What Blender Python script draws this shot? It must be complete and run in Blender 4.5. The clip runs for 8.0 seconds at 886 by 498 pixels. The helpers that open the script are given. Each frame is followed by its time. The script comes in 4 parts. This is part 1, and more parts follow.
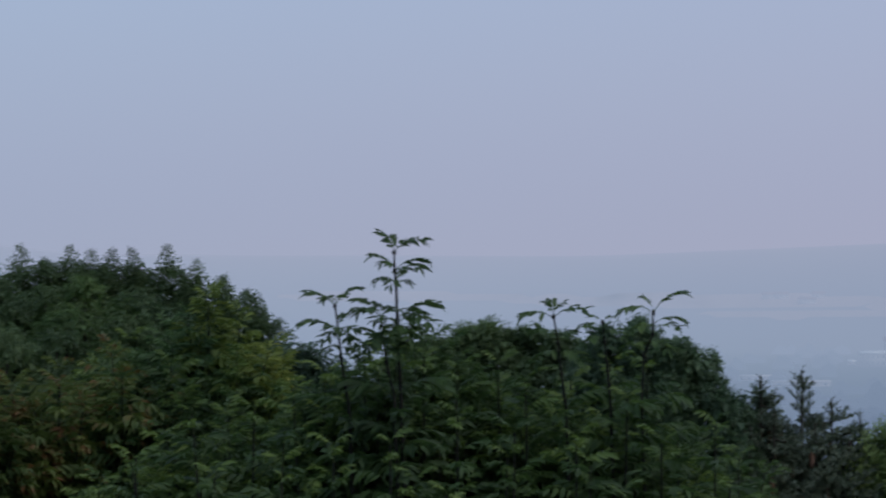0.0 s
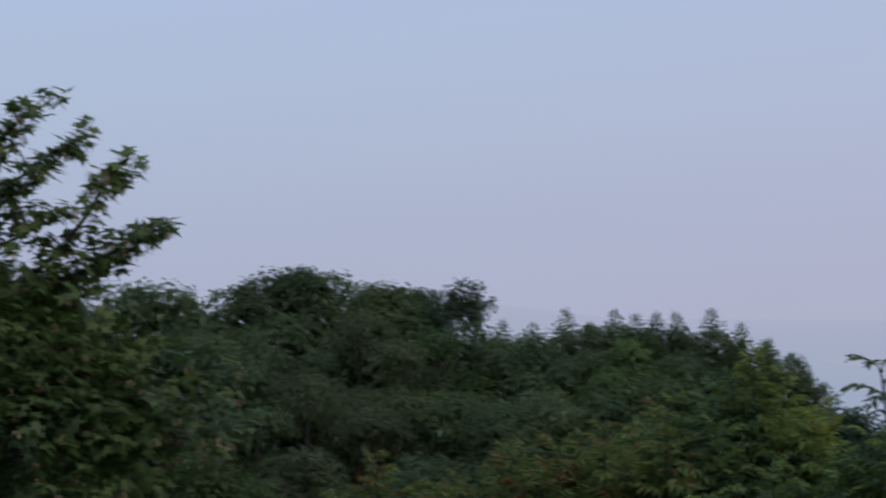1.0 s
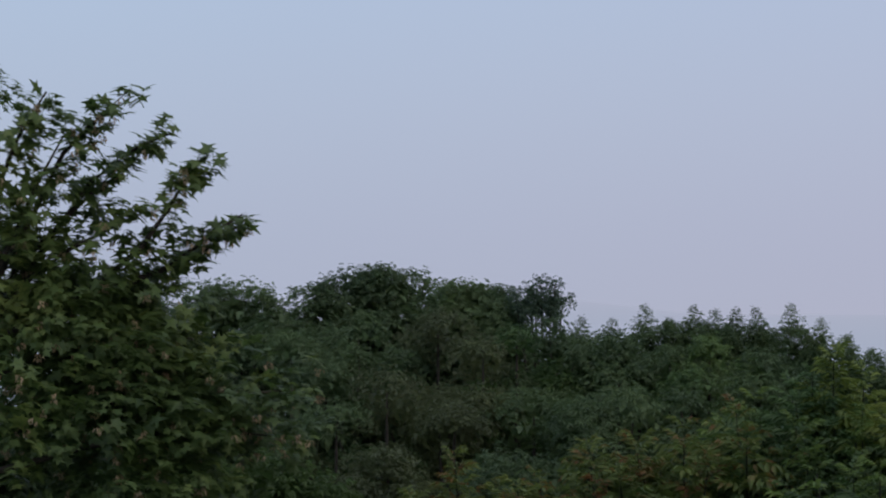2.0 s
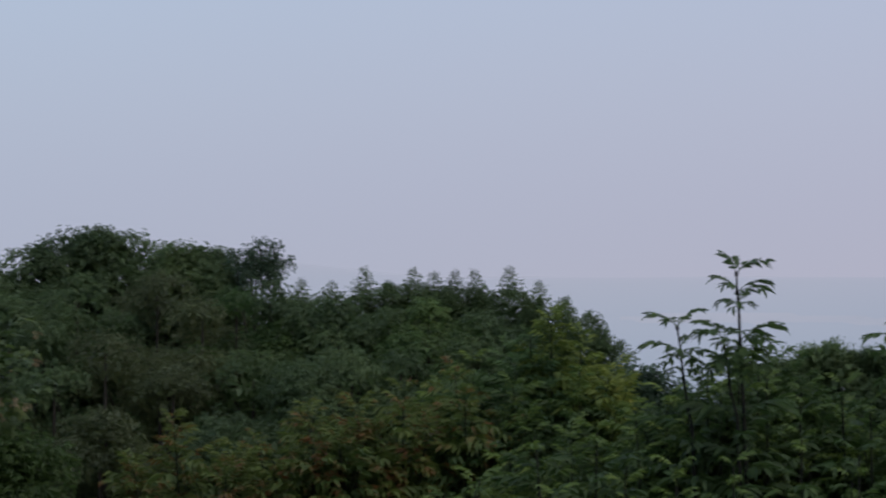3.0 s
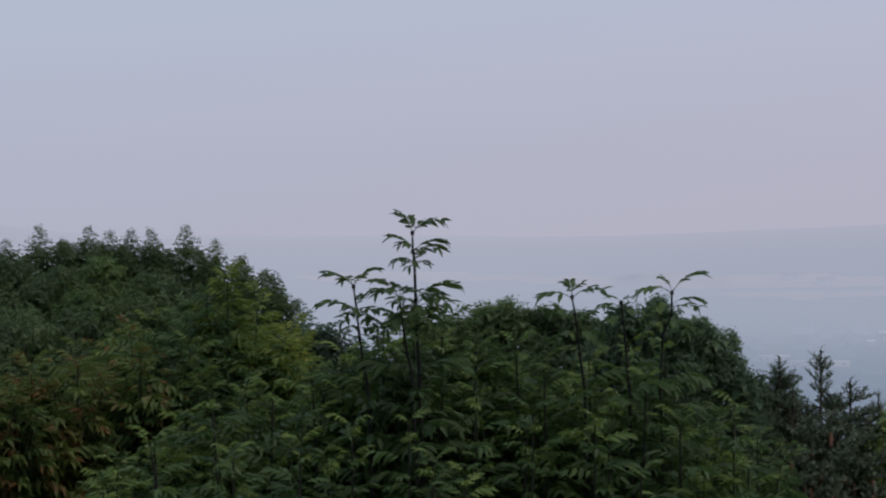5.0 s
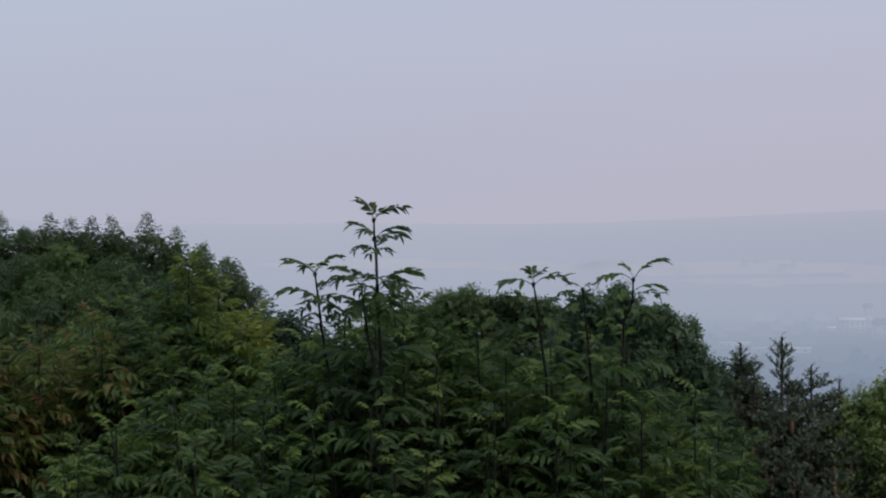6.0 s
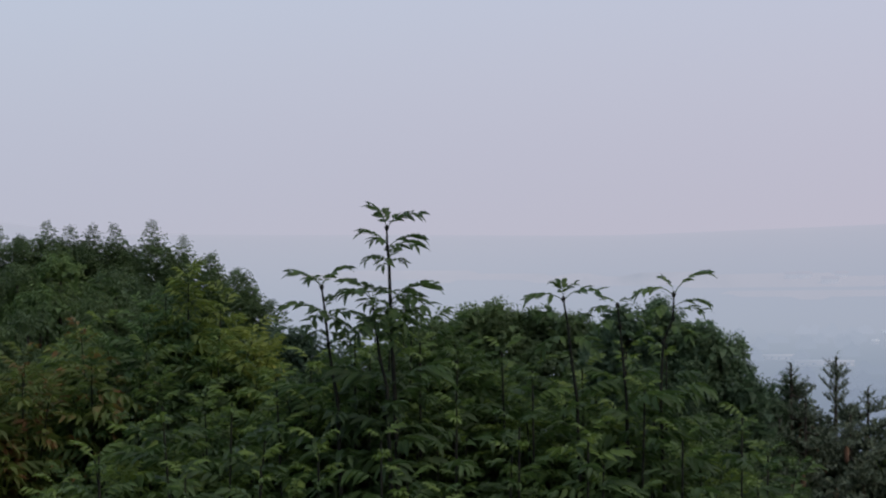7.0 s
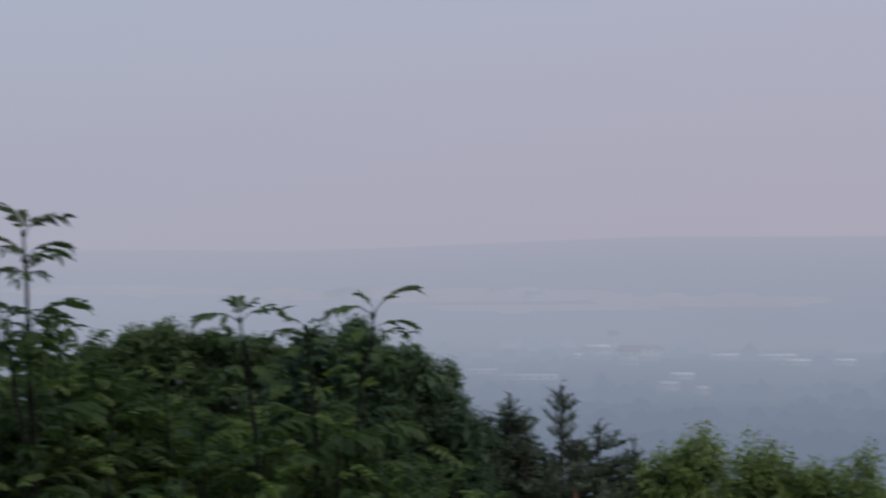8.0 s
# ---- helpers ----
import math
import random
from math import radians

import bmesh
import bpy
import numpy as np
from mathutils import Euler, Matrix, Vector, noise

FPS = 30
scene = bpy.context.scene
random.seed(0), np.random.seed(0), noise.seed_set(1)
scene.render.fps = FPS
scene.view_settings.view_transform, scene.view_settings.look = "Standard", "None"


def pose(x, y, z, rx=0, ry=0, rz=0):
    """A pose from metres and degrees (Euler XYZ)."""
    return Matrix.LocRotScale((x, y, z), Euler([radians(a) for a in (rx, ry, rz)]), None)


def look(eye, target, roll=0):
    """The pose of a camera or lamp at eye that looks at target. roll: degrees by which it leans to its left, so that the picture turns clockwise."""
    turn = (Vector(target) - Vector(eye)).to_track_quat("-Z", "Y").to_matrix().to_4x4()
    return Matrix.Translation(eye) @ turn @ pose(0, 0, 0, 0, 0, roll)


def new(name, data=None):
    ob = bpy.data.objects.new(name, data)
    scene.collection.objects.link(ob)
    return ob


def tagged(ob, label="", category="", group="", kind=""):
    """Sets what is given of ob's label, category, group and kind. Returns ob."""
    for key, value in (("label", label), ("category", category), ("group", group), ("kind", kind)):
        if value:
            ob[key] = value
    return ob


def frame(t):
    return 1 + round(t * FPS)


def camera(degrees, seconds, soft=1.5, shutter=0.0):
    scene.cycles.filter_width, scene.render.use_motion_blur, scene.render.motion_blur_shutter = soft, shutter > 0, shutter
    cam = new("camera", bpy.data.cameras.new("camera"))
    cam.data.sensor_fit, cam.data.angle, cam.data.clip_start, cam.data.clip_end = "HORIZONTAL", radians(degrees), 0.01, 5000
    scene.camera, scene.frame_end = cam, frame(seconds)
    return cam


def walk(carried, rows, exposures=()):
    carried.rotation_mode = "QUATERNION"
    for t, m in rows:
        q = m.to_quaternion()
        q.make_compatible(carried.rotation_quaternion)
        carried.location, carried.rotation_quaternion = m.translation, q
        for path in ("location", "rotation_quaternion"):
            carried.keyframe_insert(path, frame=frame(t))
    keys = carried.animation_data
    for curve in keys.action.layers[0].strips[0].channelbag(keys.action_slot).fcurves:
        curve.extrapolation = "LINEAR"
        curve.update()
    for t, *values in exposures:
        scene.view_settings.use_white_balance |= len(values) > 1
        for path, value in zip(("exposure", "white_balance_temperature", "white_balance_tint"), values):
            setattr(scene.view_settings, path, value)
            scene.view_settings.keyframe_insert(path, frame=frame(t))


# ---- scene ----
# The camera stands at a lookout: bearings in degrees to the right of north (+y), heights as angles from the eye.
EYE = 1.6
cam = camera(16.0, 8.0, soft=2.15, shutter=0.28)
ROWS = [
    (0.0, 0.000, 0.000, 0.000, 0.000, 0.205, -0.06),
    (0.1, 0.000, 0.000, 0.000, 0.606, 0.132, -0.07),
    (0.2, 0.000, 0.000, 0.000, 1.472, 0.038, 0.00),
    (0.3, 0.000, 0.000, 0.000, 2.124, 0.042, 0.05),
    (0.4, 0.000, 0.000, 0.000, 3.278, 0.103, -0.03),
    (0.5, 0.000, 0.000, 0.000, 4.231, 0.200, -0.09),
    (0.6, 0.000, 0.000, 0.000, 5.761, 0.489, 0.04),
    (0.7, 0.000, 0.000, 0.000, 6.730, 0.646, -0.15),
    (0.8, 0.000, 0.000, 0.000, 8.141, 0.844, -0.16),
    (0.9, 0.000, 0.000, 0.000, 8.932, 1.121, -0.11),
    (1.0, 0.000, 0.000, 0.000, 9.866, 1.365, -0.03),
    (1.1, 0.000, 0.000, 0.000, 10.348, 1.385, 0.06),
    (1.2, 0.000, 0.000, 0.000, 10.765, 1.397, 0.07),
    (1.6, 0.000, 0.000, 0.000, 11.550, 1.420, 0.10),
    (2.0, 0.000, 0.000, 0.000, 11.300, 1.300, 0.15),
    (2.3, 0.000, 0.000, 0.000, 10.045, 1.135, 0.18),
    (2.4, 0.000, 0.000, 0.000, 9.460, 1.050, 0.18),
    (2.5, 0.000, 0.000, 0.000, 9.092, 0.974, 0.11),
    (2.7, 0.000, 0.000, 0.000, 7.985, 0.858, 0.07),
    (3.0, 0.000, 0.000, 0.000, 6.210, 0.607, 0.11),
    (3.1, 0.000, 0.000, 0.000, 5.710, 0.640, 0.01),
    (3.2, 0.000, 0.000, 0.000, 4.963, 0.621, -0.03),
    (3.5, 0.000, 0.000, 0.000, 3.707, 0.549, 0.06),
    (4.0, 0.000, 0.000, 0.000, 2.229, 0.221, 0.10),
    (4.2, 0.000, 0.000, 0.000, 1.755, 0.132, -0.01),
    (4.5, 0.000, 0.000, 0.000, 1.290, 0.095, 0.07),
    (5.0, 0.000, 0.000, 0.000, 0.334, -0.148, 0.01),
    (5.2, 0.000, 0.000, 0.000, 0.016, -0.136, 0.09),
    (5.7, 0.000, 0.000, 0.000, -0.300, -0.330, 0.05),
    (6.3, 0.000, 0.000, 0.000, -0.471, -0.543, 0.02),
    (6.4, 0.000, 0.000, 0.000, -0.513, -0.673, -0.09),
    (6.5, 0.000, 0.000, 0.000, -0.542, -0.710, -0.10),
    (6.6, 0.038, 0.506, -0.005, -0.386, -0.654, -0.10),
    (6.8, 0.089, 1.202, -0.011, 0.064, -0.523, -0.07),
    (7.0, 0.142, 1.911, -0.018, 0.413, -0.169, -0.07),
    (7.1, 0.161, 2.186, -0.020, 0.507, -0.120, -0.05),
    (7.2, 0.186, 2.527, -0.023, 0.146, -0.046, -0.06),
    (7.3, 0.205, 2.770, -0.025, -0.121, -0.154, -0.09),
    (7.4, 0.239, 3.235, -0.029, -1.357, -0.154, -0.26),
    (7.5, 0.258, 3.481, -0.032, -2.005, 0.033, -0.22),
    (7.6, 0.283, 3.828, -0.035, -2.829, 0.141, 0.00),
    (7.7, 0.302, 4.091, -0.036, -3.253, 0.150, 0.06),
    (7.8, 0.331, 4.469, -0.041, -3.757, 0.249, 0.03),
    (7.9, 0.351, 4.753, -0.043, -4.102, 0.218, 0.13),
    (8.0, 0.374, 5.060, -0.045, -4.950, 0.105, -0.08),
]
walk(cam, [(t, pose(x, y, EYE + z, 90 + pitch, roll, yaw)) for t, x, y, z, yaw, pitch, roll in ROWS],
     [(0.0, -0.22, 5900, 6), (0.5, -0.14, 6000, 8), (1.0, -0.05, 6130, 10), (2.5, -0.04, 6350, 8), (4.5, -0.05, 6550, 8), (6.5, 0.08, 6650, 8), (7.0, 0.12, 6700, 8), (7.5, 0.03, 6700, 8), (8.0, -0.22, 6600, 9)])


def sight(bearing, height, far):
    """The place seen from the lookout at a bearing, an angle above eye level and a distance."""
    b, h = radians(bearing), radians(height)
    return Vector((far * math.cos(h) * math.sin(b), far * math.cos(h) * math.cos(b), EYE + far * math.sin(h)))


EYE_POINT = Vector((0, 0, EYE))


def depth_factor(x, y):
    """Plants are drawn up on a plan by nominal distance; by this factor from the lookout they stand at their true distance and size."""
    r = max(math.hypot(x, y), 0.1)
    return float(np.interp(r, [0, 15, 19, 22.5, 36, 70, 6000], [0, 20, 22.6, 24.2, 28, 70, 6000])) / r


# ---- world: hazy dusk sky ----
world = bpy.data.worlds.new("dusk_sky")
scene.world = world
world.use_nodes = True
wn, wl = world.node_tree.nodes, world.node_tree.links
wn.clear()
w_out, w_bg = wn.new("ShaderNodeOutputWorld"), wn.new("ShaderNodeBackground")
w_sky = wn.new("ShaderNodeTexSky")
w_sky.sky_type, w_sky.sun_disc = "NISHITA", False
w_sky.sun_elevation, w_sky.sun_rotation = radians(12.0), radians(122.0)
w_sky.air_density, w_sky.dust_density, w_sky.ozone_density = 1.0, 4.0, 2.0
w_tc, w_sep = wn.new("ShaderNodeTexCoord"), wn.new("ShaderNodeSeparateXYZ")
w_ramp, w_side, w_mix, w_add = wn.new("ShaderNodeValToRGB"), wn.new("ShaderNodeMapRange"), wn.new("ShaderNodeMix"), wn.new("ShaderNodeMix")
wl.new(w_tc.outputs["Generated"], w_sep.inputs[0])
stops = w_ramp.color_ramp.elements
stops[0].position, stops[0].color = 0.0, (0.446, 0.452, 0.562, 1)
stops[1].position, stops[1].color = 1.0, (0.38, 0.455, 0.62, 1)
for where, colour in ((0.03, (0.438, 0.455, 0.580, 1)), (0.10, (0.420, 0.467, 0.616, 1))):
    stops.new(where).color = colour
wl.new(w_sep.outputs["Z"], w_ramp.inputs[0])
# the haze is cooler to the north-west and rosier to the north-east
w_side.inputs["From Min"].default_value, w_side.inputs["From Max"].default_value = -0.30, 0.20
wl.new(w_sep.outputs["X"], w_side.inputs["Value"])
w_mix.data_type, w_mix.blend_type = "RGBA", "MULTIPLY"
w_tint = wn.new("ShaderNodeMix")
w_tint.data_type = "RGBA"
w_tint.inputs["A"].default_value, w_tint.inputs["B"].default_value = (0.96, 1.012, 1.02, 1), (1.04, 0.985, 0.99, 1)
wl.new(w_side.outputs[0], w_tint.inputs["Factor"])
w_mix.inputs["Factor"].default_value = 1.0
wl.new(w_ramp.outputs[0], w_mix.inputs["A"])
wl.new(w_tint.outputs["Result"], w_mix.inputs["B"])
w_add.data_type, w_add.blend_type = "RGBA", "ADD"
w_add.inputs["Factor"].default_value = 0.03
wl.new(w_mix.outputs["Result"], w_add.inputs["A"])
wl.new(w_sky.outputs[0], w_add.inputs["B"])
wl.new(w_add.outputs["Result"], w_bg.inputs["Color"])
w_bg.inputs["Strength"].default_value = 1.0
wl.new(w_bg.outputs[0], w_out.inputs[0])

sun = new("sun", bpy.data.lights.new("sun", "SUN"))
sun.data.energy, sun.data.angle, sun.data.color = 0.95, radians(50), (1.0, 0.93, 0.80)
sun.matrix_world = look((22, -14, 60), (0, 0, 0))


# ---- materials ----
def material(name):
    m = bpy.data.materials.new(name)
    m.use_nodes = True
    m.node_tree.nodes.clear()
    return m, m.node_tree.nodes, m.node_tree.links


def ramp(nodes, rows):
    r = nodes.new("ShaderNodeValToRGB")
    e = r.color_ramp.elements
    e[0].position, e[0].color = rows[0][0], (*rows[0][1], 1)
    e[1].position, e[1].color = rows[-1][0], (*rows[-1][1], 1)
    for where, colour in rows[1:-1]:
        e.new(where).color = (*colour, 1)
    return r


def leaf_material(name, dark, mid, light, patch=None, patch_from=0.62, patch_size=2.0, gloss=0.56, through_light=0.46):
    """Leaf skin: every leaflet a little different, branches of one hue, and here and there a turned patch."""
    m, n, l = material(name)
    out, mix = n.new("ShaderNodeOutputMaterial"), n.new("ShaderNodeMixShader")
    skin, glow = n.new("ShaderNodeBsdfPrincipled"), n.new("ShaderNodeBsdfTranslucent")
    geo = n.new("ShaderNodeNewGeometry")
    big, fine = n.new("ShaderNodeTexNoise"), n.new("ShaderNodeTexNoise")
    big.inputs["Scale"].default_value, big.inputs["Detail"].default_value = 1.3, 3
    fine.inputs["Scale"].default_value, fine.inputs["Detail"].default_value = 60, 2
    l.new(geo.outputs["Position"], big.inputs["Vector"])
    l.new(geo.outputs["Position"], fine.inputs["Vector"])
    s1, s2 = n.new("ShaderNodeMath"), n.new("ShaderNodeMath")
    s1.operation = s2.operation = "MULTIPLY_ADD"
    l.new(geo.outputs["Random Per Island"], s1.inputs[0])
    s1.inputs[1].default_value = 0.32
    s2.inputs[1].default_value = 1.8
    l.new(big.outputs["Fac"], s2.inputs[0])
    s2.inputs[2].default_value = -0.635
    l.new(s2.outputs[0], s1.inputs[2])
    hue = ramp(n, [(0.0, dark), (0.5, mid), (1.0, light)])
    l.new(s1.outputs[0], hue.inputs[0])
    colour = hue.outputs[0]
    if patch:
        spot, lim, pm = n.new("ShaderNodeTexNoise"), n.new("ShaderNodeMapRange"), n.new("ShaderNodeMix")
        spot.inputs["Scale"].default_value, spot.inputs["Detail"].default_value = patch_size, 4
        l.new(geo.outputs["Position"], spot.inputs["Vector"])
        lim.inputs["From Min"].default_value, lim.inputs["From Max"].default_value = patch_from, patch_from + 0.14
        l.new(spot.outputs["Fac"], lim.inputs["Value"])
        pm.data_type = "RGBA"
        pm.inputs["B"].default_value = (*patch, 1)
        l.new(lim.outputs[0], pm.inputs["Factor"])
        l.new(colour, pm.inputs["A"])
        colour = pm.outputs["Result"]
    vein = n.new("ShaderNodeMix")
    vein.data_type, vein.blend_type = "RGBA", "MULTIPLY"
    vein.inputs["Factor"].default_value = 0.35
    l.new(colour, vein.inputs["A"])
    l.new(fine.outputs["Fac"], vein.inputs["B"])
    l.new(vein.outputs["Result"], skin.inputs["Base Color"])
    l.new(vein.outputs["Result"], glow.inputs["Color"])
    skin.inputs["Roughness"].default_value = gloss
    skin.inputs["Specular IOR Level"].default_value = 0.40
    mix.inputs[0].default_value = through_light
    l.new(skin.outputs[0], mix.inputs[1])
    l.new(glow.outputs[0], mix.inputs[2])
    l.new(mix.outputs[0], out.inputs[0])
    return m


def bark_material(name, dark, light):
    m, n, l = material(name)
    out, skin = n.new("ShaderNodeOutputMaterial"), n.new("ShaderNodeBsdfPrincipled")
    tc, a, b = n.new("ShaderNodeNewGeometry"), n.new("ShaderNodeTexNoise"), n.new("ShaderNodeBump")
    a.inputs["Scale"].default_value, a.inputs["Detail"].default_value = 22, 5
    l.new(tc.outputs["Position"], a.inputs["Vector"])
    c = ramp(n, [(0.3, dark), (0.7, light)])
    l.new(a.outputs["Fac"], c.inputs[0])
    l.new(c.outputs[0], skin.inputs["Base Color"])
    b.inputs["Strength"].default_value, b.inputs["Distance"].default_value = 0.5, 0.004
    l.new(a.outputs["Fac"], b.inputs["Height"])
    l.new(b.outputs[0], skin.inputs["Normal"])
    skin.inputs["Roughness"].default_value = 0.85
    skin.inputs["Specular IOR Level"].default_value = 0.15
    l.new(skin.outputs[0], out.inputs[0])
    return m


def distant_material(name, rows, scale, stretch=(1, 1, 1), clear=1.0):
    """Surfaces kilometres off in the valley, with the lit evening haze painted in as emission, which thickens and pales
    with the distance from the lookout.
    """
    m, n, l = material(name)
    out, mix = n.new("ShaderNodeOutputMaterial"), n.new("ShaderNodeMixShader")
    skin, haze_glow = n.new("ShaderNodeBsdfDiffuse"), n.new("ShaderNodeEmission")
    geo, mp, tex = n.new("ShaderNodeNewGeometry"), n.new("ShaderNodeMapping"), n.new("ShaderNodeTexNoise")
    mp.inputs["Scale"].default_value = stretch
    l.new(geo.outputs["Position"], mp.inputs[0])
    l.new(mp.outputs[0], tex.inputs["Vector"])
    tex.inputs["Scale"].default_value, tex.inputs["Detail"].default_value, tex.inputs["Roughness"].default_value = scale, 6, 0.6
    c = ramp(n, rows)
    l.new(tex.outputs["Fac"], c.inputs[0])
    l.new(c.outputs[0], skin.inputs["Color"])
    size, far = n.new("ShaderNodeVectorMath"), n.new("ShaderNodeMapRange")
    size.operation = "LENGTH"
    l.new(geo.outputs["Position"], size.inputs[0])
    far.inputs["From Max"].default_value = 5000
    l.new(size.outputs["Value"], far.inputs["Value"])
    # share and colour of the painted haze by distance; it glows without a lamp
    haze_share = ramp(n, [(0.0, (0, 0, 0)), (0.1, (0.44, 0.44, 0.44)), (0.3, (0.76, 0.76, 0.76)), (0.5, (0.85, 0.85, 0.85)), (0.75, (0.90, 0.90, 0.90)), (0.94, (0.965, 0.965, 0.965))])
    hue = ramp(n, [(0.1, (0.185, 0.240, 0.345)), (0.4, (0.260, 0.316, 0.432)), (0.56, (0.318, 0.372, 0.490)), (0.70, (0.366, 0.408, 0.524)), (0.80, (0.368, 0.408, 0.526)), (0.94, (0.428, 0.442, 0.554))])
    l.new(far.outputs[0], haze_share.inputs[0])
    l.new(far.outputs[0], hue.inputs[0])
    # clear scales the haze: below 1 the surface shows through more
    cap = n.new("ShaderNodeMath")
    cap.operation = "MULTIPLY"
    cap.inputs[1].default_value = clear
    l.new(haze_share.outputs[0], cap.inputs[0])
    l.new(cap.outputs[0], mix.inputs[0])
    # paler haze colours for the west side
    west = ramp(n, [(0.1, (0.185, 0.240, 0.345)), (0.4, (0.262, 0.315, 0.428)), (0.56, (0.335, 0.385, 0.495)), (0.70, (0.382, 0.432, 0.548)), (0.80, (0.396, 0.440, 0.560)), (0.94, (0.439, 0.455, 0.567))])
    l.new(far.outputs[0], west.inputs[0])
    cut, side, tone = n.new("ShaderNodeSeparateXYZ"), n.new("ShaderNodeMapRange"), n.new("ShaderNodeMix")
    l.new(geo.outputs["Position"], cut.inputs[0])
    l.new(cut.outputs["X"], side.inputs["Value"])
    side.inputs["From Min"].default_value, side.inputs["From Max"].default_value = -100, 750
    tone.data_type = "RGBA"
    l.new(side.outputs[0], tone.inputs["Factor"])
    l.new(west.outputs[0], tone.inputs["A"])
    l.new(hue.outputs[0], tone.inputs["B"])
    l.new(tone.outputs["Result"], haze_glow.inputs["Color"])
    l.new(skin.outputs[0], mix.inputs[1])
    l.new(haze_glow.outputs[0], mix.inputs[2])
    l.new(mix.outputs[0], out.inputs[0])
    return m


M_ASH = leaf_material("ash_leaf", (0.037, 0.071, 0.022), (0.077, 0.135, 0.038), (0.160, 0.238, 0.057))
M_SHRUB = leaf_material("shrub_leaf", (0.043, 0.078, 0.025), (0.082, 0.140, 0.038), (0.152, 0.225, 0.057))
M_YOUNG = leaf_material("young_ash_leaf", (0.091, 0.154, 0.040), (0.166, 0.245, 0.055), (0.253, 0.330, 0.073))
M_ASH_FAR = leaf_material("ash_wood_leaf", (0.070, 0.112, 0.052), (0.119, 0.180, 0.075), (0.178, 0.255, 0.097))
M_OLIVE = leaf_material("olive_leaf", (0.081, 0.102, 0.048), (0.133, 0.163, 0.070), (0.192, 0.227, 0.090))
M_BRIGHT = leaf_material("bright_leaf", (0.065, 0.121, 0.045), (0.121, 0.204, 0.067), (0.213, 0.295, 0.092))
M_YELLOW = leaf_material("yellowing_leaf", (0.098, 0.151, 0.034), (0.211, 0.273, 0.055), (0.399, 0.402, 0.079))
M_RUST = leaf_material("rusty_leaf", (0.077, 0.124, 0.033), (0.154, 0.207, 0.049), (0.251, 0.281, 0.063), patch=(0.24, 0.110, 0.040), patch_from=0.525, patch_size=8.0)
M_DARK = leaf_material("dark_leaf", (0.045, 0.082, 0.049), (0.084, 0.139, 0.081), (0.135, 0.203, 0.107))
M_ROUND = leaf_material("dense_leaf", (0.061, 0.110, 0.062), (0.116, 0.183, 0.096), (0.190, 0.275, 0.132))
M_FRESH = leaf_material("fresh_leaf", (0.209, 0.293, 0.091), (0.313, 0.409, 0.122), (0.418, 0.511, 0.162))
M_MAPLE = leaf_material("maple_leaf", (0.048, 0.086, 0.028), (0.112, 0.170, 0.044), (0.215, 0.257, 0.064))
M_KEYS = leaf_material("maple_key", (0.26, 0.20, 0.11), (0.42, 0.31, 0.18), (0.55, 0.42, 0.27))
M_NEEDLE = leaf_material("spruce_needle", (0.052, 0.074, 0.043), (0.090, 0.120, 0.071), (0.164, 0.194, 0.124), through_light=0.08)
M_CONE = bark_material("spruce_cone", (0.11, 0.06, 0.038), (0.21, 0.125, 0.085))
M_BARK = bark_material("bark", (0.020, 0.017, 0.013), (0.055, 0.047, 0.038))
M_STEM = bark_material("ash_stem", (0.010, 0.011, 0.009), (0.026, 0.026, 0.020))
# valley materials, each with the haze mixed in as emission
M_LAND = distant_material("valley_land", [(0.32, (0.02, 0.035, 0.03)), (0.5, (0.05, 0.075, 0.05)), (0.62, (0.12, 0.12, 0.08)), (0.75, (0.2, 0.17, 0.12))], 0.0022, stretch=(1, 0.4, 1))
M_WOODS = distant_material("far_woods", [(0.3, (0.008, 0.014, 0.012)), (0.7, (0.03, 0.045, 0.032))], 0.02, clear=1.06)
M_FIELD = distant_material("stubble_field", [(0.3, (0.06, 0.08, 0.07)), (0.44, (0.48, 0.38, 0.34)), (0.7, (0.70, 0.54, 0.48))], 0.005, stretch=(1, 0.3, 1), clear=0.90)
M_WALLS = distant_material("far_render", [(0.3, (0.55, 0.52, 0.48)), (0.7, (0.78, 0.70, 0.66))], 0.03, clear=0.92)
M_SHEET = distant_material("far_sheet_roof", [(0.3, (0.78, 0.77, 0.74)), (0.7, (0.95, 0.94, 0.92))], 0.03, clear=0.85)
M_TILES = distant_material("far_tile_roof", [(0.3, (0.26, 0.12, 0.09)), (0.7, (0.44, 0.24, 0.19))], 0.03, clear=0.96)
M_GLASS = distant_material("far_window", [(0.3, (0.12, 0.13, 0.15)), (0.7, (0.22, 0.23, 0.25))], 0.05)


# ---- mesh helpers ----
def mesh_from(name, v, f, mat, smooth=False):
    """One mesh from an array of points and an array of triangles."""
    me = bpy.data.meshes.new(name)
    v, f = np.asarray(v, np.float32), np.asarray(f, np.int32)
    me.vertices.add(len(v))
    me.vertices.foreach_set("co", v.ravel())
    me.loops.add(f.size)
    me.loops.foreach_set("vertex_index", f.ravel())
    me.polygons.add(len(f))
    me.polygons.foreach_set("loop_start", np.arange(0, f.size, 3, dtype=np.int32))
    me.update(calc_edges=True)
    me.materials.append(mat)
    if smooth:
        me.polygons.foreach_set("use_smooth", np.ones(len(f), bool))
    return me


def thing(name, place, label, category, group=""):
    ob = new(name)
    k = depth_factor(place[0], place[1])
    ob.location, ob.scale = EYE_POINT + (Vector(place) - EYE_POINT) * k, (k, k, k)
    ob.empty_display_size = 0.2
    return tagged(ob, label, category, group)


